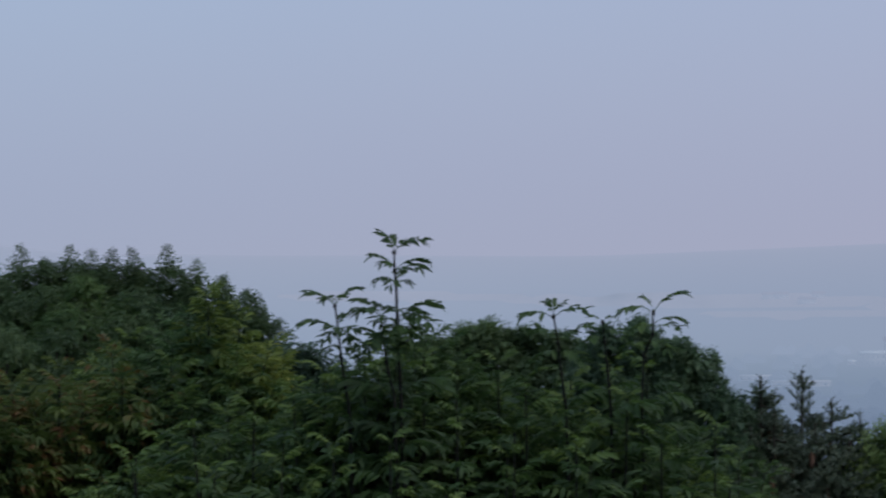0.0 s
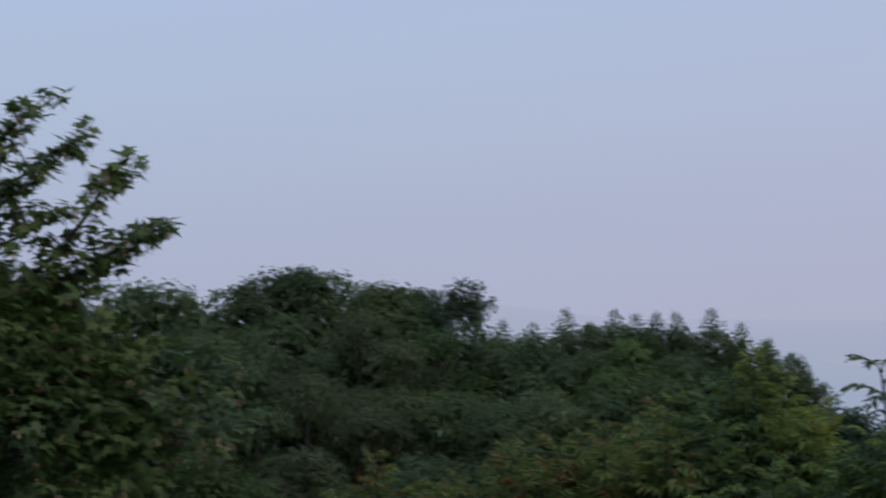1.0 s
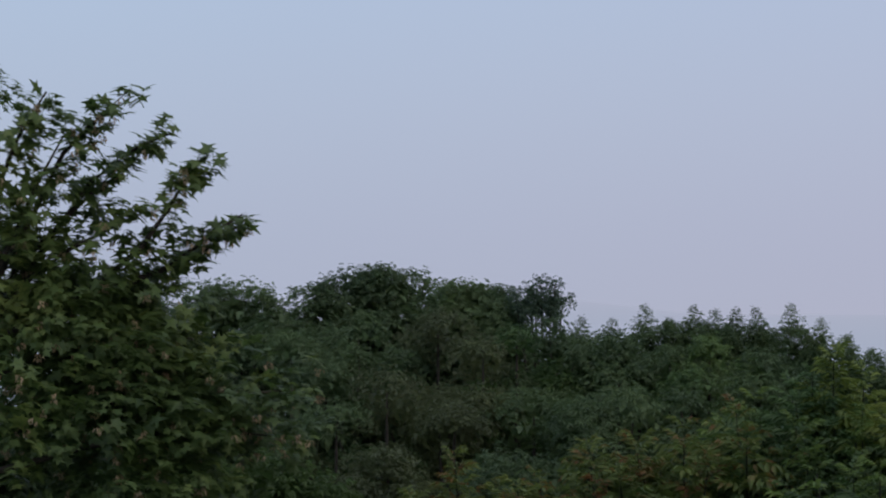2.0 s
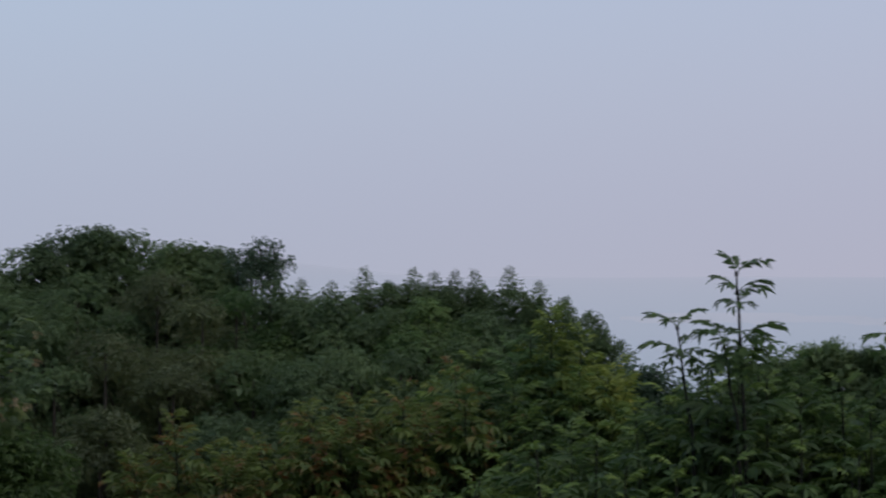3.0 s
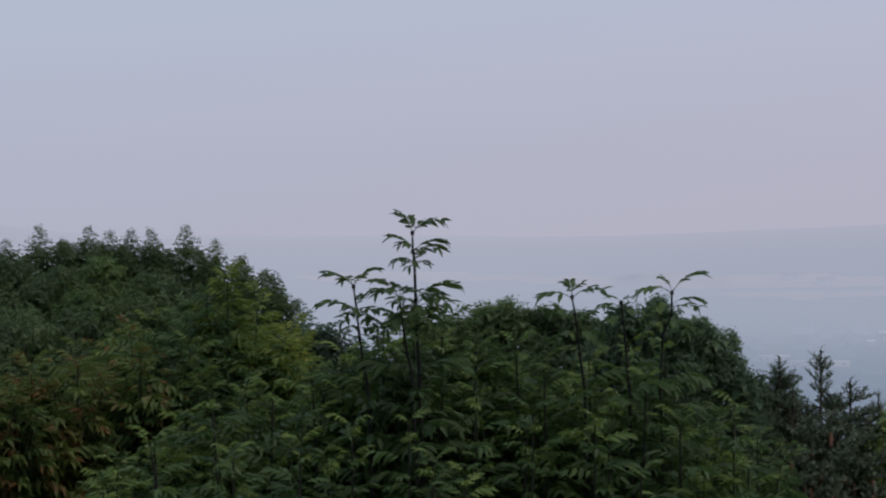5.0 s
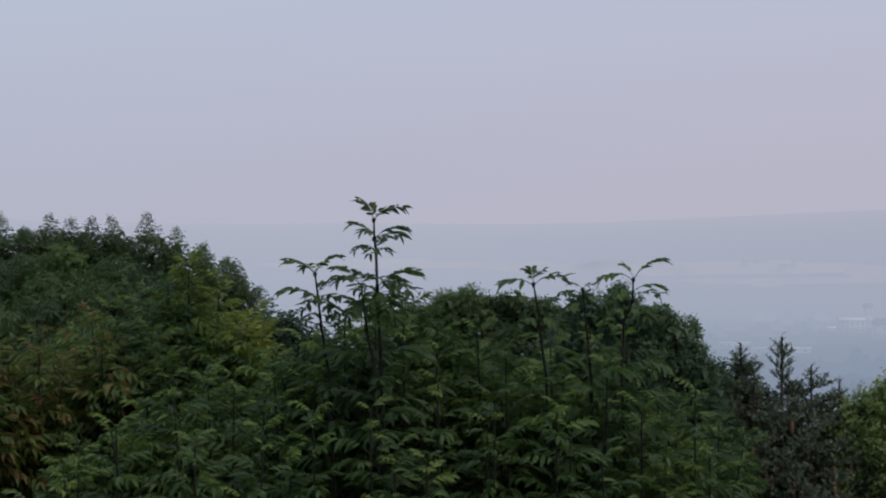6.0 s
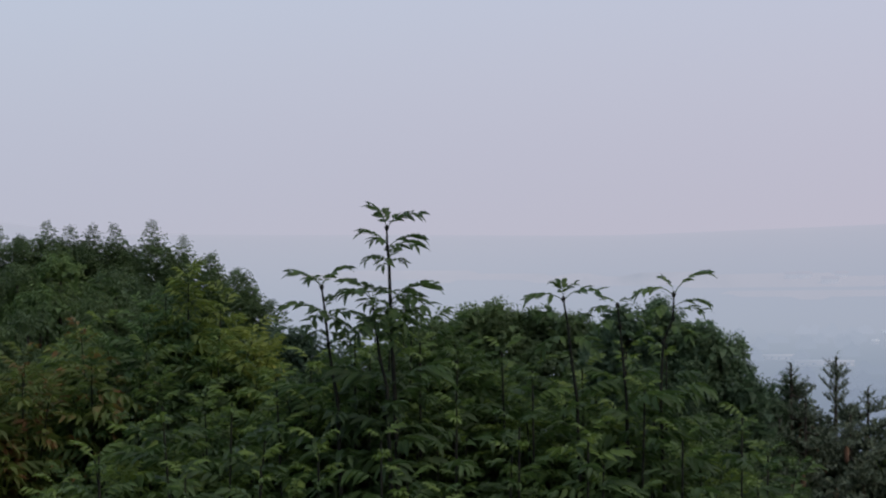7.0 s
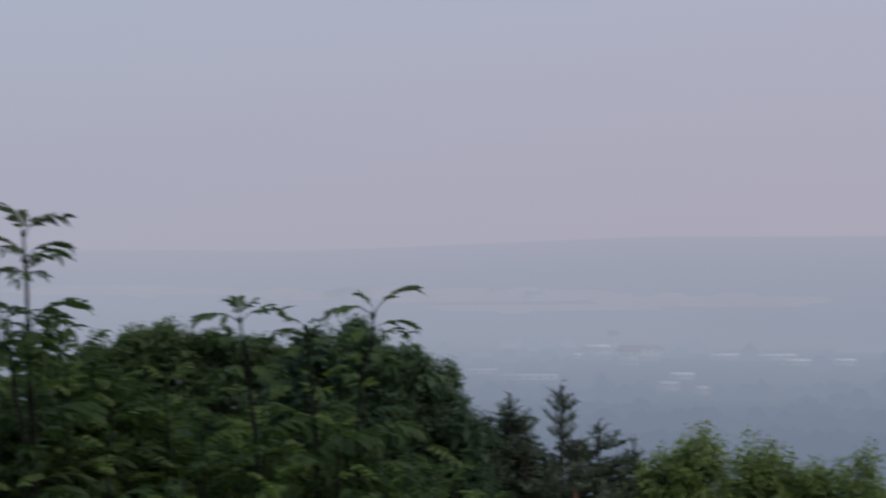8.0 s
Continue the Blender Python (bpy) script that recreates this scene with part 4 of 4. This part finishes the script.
def spruce(top, height, slope, seed, lean=0.0, whorls=(0.10, 0.17)):
    rng = np.random.default_rng(seed)
    top = Vector(top)
    base = foot(top + Vector((lean, 0, 0)))
    tree = thing("spruce", base, "dark grey-green spruce with bare leader and hanging brown cones", "spruce", "spruces")
    part("trunk", mesh_from("trunk", *tube([base, base.lerp(top, 0.6), top], [0.09, 0.04, 0.006], 7), M_BARK, True), tree)
    places, ups, sizes, cones = [np.array(top) - (0, 0, 0.16)], [np.array((0, 0, 1.0))], [0.17], []
    for k in range(4):
        a = 1.57 * k + 0.4
        places.append(np.array(top) - (0, 0, 0.12))
        ups.append(np.array((math.cos(a), math.sin(a), 1.0)))
        sizes.append(0.09)
    # open whorls of short upturned shoots below the leader
    for d in whorls:
        turn = rng.uniform(0, 6.28)
        for k in range(5):
            a = turn + 1.257 * k + rng.uniform(-0.25, 0.25)
            out = np.array((math.cos(a), math.sin(a), 0.0))
            start = np.array(top.lerp(base, d / (top - base).length))
            reach = (0.05 + 0.36 * d) * rng.uniform(0.8, 1.15)
            for j in range(max(int(reach / 0.045), 1)):
                at = start + out * 0.038 * j + (0, 0, 0.030 * j)
                for w in ((0.0,) if j % 2 == 0 else (-0.9, 0.0, 0.9)):
                    c, q = math.cos(w), math.sin(w)
                    places.append(at)
                    ups.append(np.array((out[0] * c - out[1] * q, out[0] * q + out[1] * c, 1.0)))
                    sizes.append(rng.uniform(0.06, 0.085))
    places += [np.array(top.lerp(base, q / (top - base).length)) for q in (0.20, 0.27, 0.34, 0.41)]
    ups += [np.array((0, 0, 1.0))] * 4
    sizes += [0.10] * 4
    d = whorls[-1] + 0.05
    while d < height:
        reach = min(slope * (d - 0.06) + 0.06, 0.8) * rng.uniform(0.6, 1.15)
        a = rng.uniform(0, 2 * math.pi)
        out = np.array((math.cos(a), math.sin(a), 0.0))
        start = np.array(top.lerp(base, d / (top - base).length))
        rise = rng.uniform(0.15, 0.6)
        steps = max(int(reach / 0.05), 2)
        for j in range(steps):
            t = (j + 0.6) / steps
            at = start + out * reach * t + (0, 0, rise * reach * t * t - 0.05 * t)
            for w in (-1.0, 0.0, 1.0):
                c, q = math.cos(w), math.sin(w)
                places.append(at)
                ups.append(np.array((out[0] * c - out[1] * q, out[0] * q + out[1] * c, 0.45 + rng.uniform(-0.3, 0.35))))
                sizes.append(rng.uniform(0.085, 0.13))
        tip = start + out * reach + (0, 0, rise * reach - 0.05)
        if d > 0.3 and rng.uniform() < 0.5:
            cones.append(tip - out * 0.05 + (0, 0, -0.07))
        if rng.uniform() < 0.25:
            part("limb", mesh_from("limb", *tube([start, (start + tip) / 2 - (0, 0, 0.02), tip], [0.012, 0.008, 0.004], 4), M_BARK), tree)
        d += (0.020 if d < 1.0 else 0.05) * rng.uniform(0.6, 1.4)
    part("needles", mesh_from("needles", *scatter(rng, TWIGS, places, ups, sizes), M_NEEDLE), tree)
    for c in cones:
        part("cone", mesh_from("cone", *tube([c + (0, 0, 0.05), c + (0, 0, 0.02), c + (0, 0, -0.04), c + (0.003, 0, -0.065)], [0.006, 0.018, 0.016, 0.004], 6), M_CONE), tree)
    return tree


spruce(sight(6.50, -1.97, 22), 1.5, 0.60, 401, whorls=(0.10, 0.17, 0.24, 0.31))
spruce(sight(7.03, -2.50, 22.2), 1.3, 0.62, 402, whorls=(0.07,))
spruce(sight(7.53, -2.78, 22.2), 1.2, 0.45, 403)
spruce(sight(5.76, -2.14, 21.9), 1.3, 0.26, 404, whorls=(0.07,))
spruce(sight(6.00, -2.64, 21.4), 1.1, 0.60, 405)
spruce(sight(5.57, -3.00, 21.2), 1.0, 0.55, 406)
spruce(sight(6.74, -2.94, 21.6), 1.0, 0.60, 407)
spruce(sight(7.35, -3.24, 21.7), 0.9, 0.60, 408)

# ---- the maple at the west end ----
MAPLE_BOUGHS = [
    [(-19.37, -0.63), (-18.16, 0.18), (-16.59, 0.79), (-15.73, 1.20), (-14.86, 1.84)],
    [(-17.25, 0.59), (-16.23, 1.00), (-15.52, 1.56), (-14.93, 1.94)],
    [(-19.57, -0.42), (-17.55, 0.65), (-16.76, 1.35), (-16.25, 2.07), (-15.90, 2.69), (-15.56, 3.01)],
    [(-19.57, -0.22), (-18.47, 1.40), (-17.66, 2.53), (-16.85, 3.14), (-16.24, 3.40)],
    [(-19.67, 0.18), (-18.77, 1.81), (-18.17, 3.03), (-17.46, 3.74), (-16.97, 4.20)],
    [(-19.97, 0.59), (-19.37, 2.32), (-18.97, 3.33), (-18.47, 4.15)],
    [(-19.67, -0.22), (-18.97, 1.00), (-18.37, 1.61), (-17.66, 2.32), (-17.10, 2.84)],
    [(-19.67, -0.42), (-18.77, 0.79), (-18.06, 1.30), (-17.35, 1.66), (-16.85, 2.12)],
    [(-19.67, 0.39), (-19.07, 1.50), (-18.67, 2.42), (-18.17, 3.34)],
    [(-19.97, -1.23), (-17.96, -0.43), (-16.74, -0.13), (-15.83, -0.33)],
    [(-19.96, -2.24), (-17.25, -1.45), (-15.62, -1.35), (-13.99, -1.26)],
    [(-19.96, -2.85), (-17.75, -2.26), (-15.72, -1.97), (-14.50, -2.07)],
]


def maple():
    rng = np.random.default_rng(501)
    far = 17.0
    base = foot(sight(-20.5, -3, 17.4))
    tree = thing("maple", base, "maple with lobed green leaves and pale hanging seed keys", "tree")
    part("trunk", mesh_from("trunk", *tube([base, base + Vector((0.1, 0, 2.0)), sight(-20.0, 0.5, far), sight(-20.2, 5, far)], [0.16, 0.13, 0.10, 0.04], 9), M_BARK, True), tree)
    places, ups, sizes, keys = [], [], [], []
    for k, line in enumerate(MAPLE_BOUGHS):
        pts = [sight(b, h, far - 0.12 * (k % 3)) for b, h in line]
        bough = part("bough", mesh_from("bough", *tube(pts, [0.021 - 0.016 * i / (len(pts) - 1) for i in range(len(pts))], 6), M_BARK, True), tree)
        places, ups, sizes, keys = [], [], [], []
        fat = 0.05 if k < 3 else (0.06 if k < 6 else (0.10 if k < 9 else 0.26))
        for i in range(len(pts) - 1):
            n = (8, 7, 8, 8, 8, 9, 8, 8, 9, 50, 54, 54)[k]
            for j in range(n):
                t = (j + rng.uniform()) / n
                thin = fat * (1.0 - 0.55 * (i + t) / len(pts)) * (1.1 if k > 8 else 1.0)
                p = np.array(pts[i].lerp(pts[i + 1], t)) + rng.normal(scale=1, size=3) * (thin, thin * 1.3, thin)
                if k == 0 and i == 0 and t < 0.5:
                    p[2] -= 0.25
                places.append(p)
                ups.append(rng.normal(scale=0.35, size=3) + (0.2, -0.1, 1))
                sizes.append(rng.uniform(0.13, 0.175) if k < 9 else rng.uniform(0.11, 0.15))
                if rng.uniform() < 0.26:
                    keys.append(p + (rng.uniform(-.05, .05), -0.08, -0.05))
        for name, me in (("foliage", mesh_from("foliage", *scatter(rng, MAPLE_TUFTS, places, ups, sizes), M_MAPLE)),
                         ("seed_keys", mesh_from("seed_keys", *scatter(rng, KEY_BUNCHES, keys, [np.array((0, 0, 1.0))] * len(keys), [0.08] * len(keys)), M_KEYS))):
            ob = new(name, me)
            ob.parent = bough
            if name == "seed_keys":
                tagged(ob, "pale straw-coloured bunches of winged seeds", kind="stuff")
    # the full crown below the boughs
    places, ups, sizes, keys = [], [], [], []
    for centre, r, n in [(sight(-18.16, -0.63, 17), 0.5, 420), (sight(-16.84, -0.84, 17), 0.34, 260), (sight(-17.55, -2.26, 17), 0.6, 520), (sight(-15.93, -2.27, 16.9), 0.40, 300), (sight(-20.27, 0.79, 17.3), 0.6, 100), (sight(-20.48, 3.32, 17.3), 0.55, 80), (sight(-16.74, -3.59, 17), 0.6, 130), (sight(-18.16, 0.18, 17.2), 0.22, 110), (sight(-16.95, 0.18, 17.1), 0.18, 100)]:
        q, u = clump_points(rng, [(np.array(centre), np.array((r, r, r)), n)])
        places += list(q)
        ups += list(u)
        sizes += list(rng.uniform(0.085, 0.125, n))
        keys += [p + (0, -0.06, -0.03) for p in q if rng.uniform() < 0.07]
    part("crown", mesh_from("crown", *scatter(rng, MAPLE_TUFTS, places, ups, sizes), M_MAPLE), tree)
    part("seed_keys", mesh_from("seed_keys", *scatter(rng, KEY_BUNCHES, keys, [np.array((0, 0, 1.0))] * len(keys), [0.08] * len(keys)), M_KEYS), tree, "pale straw-coloured bunches of winged seeds")
    return tree


maple()
for i, (b, h) in enumerate([(-18.36, -1.24), (-17.04, -1.86), (-15.72, -2.17), (-19.67, -0.73), (-14.50, -2.28), (-16.30, -1.50), (-13.60, -2.70), (-17.70, -2.60)]):
    leafy_tree("shrub", "dark green feathery-leaved shrub under the maple", sight(b, h, 19.5), (0.5, 0.4, 1.0), 12, 240, 0.2, FAR_TUFTS, M_SHRUB, 520 + i, "shrubs of the thicket", category="shrub", trunk_r=0.03, clump_r=0.55)


# ---- the far valley: woods, houses and sheds ----
def far_point(bearing, down):
    """The place on the valley floor at a bearing and an angle below eye level."""
    r = 100.0 / math.tan(radians(down))
    for k in range(6):
        x, y = r * math.sin(radians(bearing)), r * math.cos(radians(bearing))
        r = (EYE - ground_height(x, y)) / math.tan(radians(down))
    return Vector((r * math.sin(radians(bearing)), r * math.cos(radians(bearing)), ground_height(r * math.sin(radians(bearing)), r * math.cos(radians(bearing)))))


def woods(clearings):
    rng = np.random.default_rng(601)
    out = []
    lump = []
    for i in range(5):
        for j in range(8):
            t, q = math.pi * 0.5 * i / 4, 2 * math.pi * j / 8
            lump.append((math.cos(t) * math.cos(q), math.cos(t) * math.sin(q), math.sin(t)))
    lf = []
    for i in range(4):
        for j in range(8):
            a, b, c, d = i * 8 + j, i * 8 + (j + 1) % 8, (i + 1) * 8 + j, (i + 1) * 8 + (j + 1) % 8
            lf += [(a, b, d), (a, d, c)]
    lump, lf = np.array(lump), np.array(lf)
    for belt in range(95):
        b, r = rng.uniform(-16, 17), rng.uniform(1350, 3500)
        n = int(rng.uniform(5, 26))
        run = rng.uniform(-0.3, 0.3)
        for k in range(n):
            bb = b + (k - n / 2) * rng.uniform(7, 12) / r * 57.3
            rr = r + run * (k - n / 2) * 9 + rng.uniform(-10, 10)
            x, y = rr * math.sin(radians(bb)), rr * math.cos(radians(bb))
            s = rng.uniform(5, 11)
            if any(abs(bb - c) < 0.3 and abs(rr - q) < 420 for c, q in clearings):
                continue
            out.append((lump * (1 + rng.normal(scale=0.12, size=(len(lump), 1))) * (s, s, s * rng.uniform(0.9, 1.5)) + (x, y, ground_height(x, y) - 1), lf))
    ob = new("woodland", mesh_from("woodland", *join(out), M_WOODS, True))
    tagged(ob, "hazy belts of dark woodland across the valley floor", "woods", kind="stuff")



def field(b0, b1, h0, h1):
    """A pale stubble field on the far slope, between two bearings and two angles below eye level."""
    v, f = [], []
    for i in range(25):
        for j in range(2):
            b = b0 + (b1 - b0) * i / 24
            wide = 0.12 + 0.88 * math.sin(math.pi * i / 24) ** 0.5
            h = (h0 + h1) / 2 + (j - 0.5) * (h1 - h0) * wide + 0.05 * noise.noise(Vector((b * 1.3, j * 5.0, h0 * 9)))
            far = 3000.0
            for k in range(60):
                x, y = far * math.sin(radians(b)), far * math.cos(radians(b))
                if EYE + math.tan(radians(h)) * far < ground_height(x, y) + 4:
                    break
                far += 25
            v.append((x, y, ground_height(x, y) + 4))
    for i in range(24):
        f += [(2 * i, 2 * i + 2, 2 * i + 3), (2 * i, 2 * i + 3, 2 * i + 1)]
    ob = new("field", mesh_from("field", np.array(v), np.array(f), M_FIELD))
    tagged(ob, "pale pinkish stubble field on the far slope", "field", kind="structure")


field(1.0, 8.4, -0.88, -0.63)
field(4.6, 9.0, -1.06, -0.95)
field(-3.0, 1.6, -0.78, -0.60)
field(7.6, 12.0, -0.98, -0.74)


def box(w, d, h, at, z0=0.0):
    """A plain block w wide, d deep and h high, standing on at."""
    x, y, z = at
    v = np.array([(x + sx * w / 2, y + sy * d / 2, z + z0 + sz * h) for sz in (0, 1) for sy in (-1, 1) for sx in (-1, 1)])
    return v, np.array([(0, 2, 3), (0, 3, 1), (4, 5, 7), (4, 7, 6), (0, 1, 5), (0, 5, 4), (2, 6, 7), (2, 7, 3), (0, 4, 6), (0, 6, 2), (1, 3, 7), (1, 7, 5)])


def gable(w, d, eaves, rise, at, over=0.6):
    """A pitched roof with its ridge along x, with thickness."""
    x, y, z = at
    a, b, t = w / 2 + over, d / 2 + over, 0.5
    v = np.array([(x + sx * a, y + sy * b, z + eaves + k) for k in (0.0, t) for sx in (-1, 1) for sy in (-1, 1)] + [(x + sx * a, y, z + eaves + rise + k) for k in (0.0, t) for sx in (-1, 1)])
    return v, np.array([(4, 9, 5)[::-1], (4, 10, 11), (4, 11, 6), (5, 7, 11), (5, 11, 10), (0, 2, 9), (0, 9, 8), (1, 8, 9), (1, 9, 3), (0, 4, 6), (0, 6, 2), (1, 3, 7), (1, 7, 5), (0, 8, 10), (0, 10, 4), (1, 5, 10), (1, 10, 8), (2, 6, 11), (2, 11, 9), (3, 9, 11), (3, 11, 7)][1:])


def building(name, label, bearing, down, w, d, h, rise, roof_mat, category, group, windows=4, storeys=2):
    at = far_point(bearing, down)
    house = thing(name, at, label, category, group)
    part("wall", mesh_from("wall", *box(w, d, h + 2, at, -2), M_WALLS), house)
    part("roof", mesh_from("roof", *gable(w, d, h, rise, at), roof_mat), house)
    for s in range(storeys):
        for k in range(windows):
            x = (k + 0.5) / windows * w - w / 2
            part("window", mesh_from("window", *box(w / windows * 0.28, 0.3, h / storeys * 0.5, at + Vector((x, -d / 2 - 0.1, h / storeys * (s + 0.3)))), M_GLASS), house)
    return house


SHED, HOUSE = "long white-roofed industrial shed in the hazy valley", "pale rendered house in the hazy valley"
NORTH_SIDE = [
    (7.75, -1.90, 24, 16, 12, 2, M_SHEET, "house", "tall pale apartment house in the hazy valley"),
    (8.51, -1.91, 34, 18, 11, 3, M_TILES, "house", HOUSE),
    (8.31, -1.99, 18, 12, 12, 3, M_TILES, "house", HOUSE),
    (8.79, -1.87, 16, 12, 8, 3, M_TILES, "house", HOUSE),
    (8.04, -1.81, 8, 8, 20, 4, M_TILES, "house", HOUSE),
    (10.15, -1.89, 36, 22, 4, 1.2, M_SHEET, "shed", SHED),
    (10.96, -1.89, 36, 22, 4, 1.2, M_SHEET, "shed", SHED),
    (11.34, -1.99, 22, 16, 4, 1.5, M_SHEET, "shed", SHED),
    (12.20, -1.98, 18, 14, 4, 1.5, M_SHEET, "shed", SHED)]
SOUTH_SIDE = [
    (9.28, -2.25, 18, 12, 4, 1.2, M_SHEET, "shed", SHED),
    (9.03, -2.46, 14, 10, 5, 2, M_WALLS, "shed", SHED),
    (9.63, -2.52, 9, 8, 4, 2, M_WALLS, "house", HOUSE),
    (7.39, -1.87, 7, 6, 3, 1, M_SHEET, "shed", SHED),
    (5.92, -1.38, 20, 14, 9, 3, M_TILES, "house", HOUSE),
    (6.12, -1.35, 18, 14, 9, 3, M_TILES, "house", HOUSE),
    (6.59, -1.38, 22, 14, 9, 3, M_TILES, "house", HOUSE),
    (6.79, -1.34, 16, 12, 8, 3, M_TILES, "house", HOUSE),
    (6.49, -2.26, 46, 14, 3, 1, M_WALLS, "shed", SHED),
    (5.66, -2.16, 30, 14, 3, 1, M_WALLS, "shed", SHED)]
for b, down, w, d, h, rise, roof, name, words in NORTH_SIDE + SOUTH_SIDE:
    building(name, words, b, -down, w, d, h, rise, roof, name, "buildings of the valley", 5 if w > 14 else 3, 2 if h > 7 else 1)
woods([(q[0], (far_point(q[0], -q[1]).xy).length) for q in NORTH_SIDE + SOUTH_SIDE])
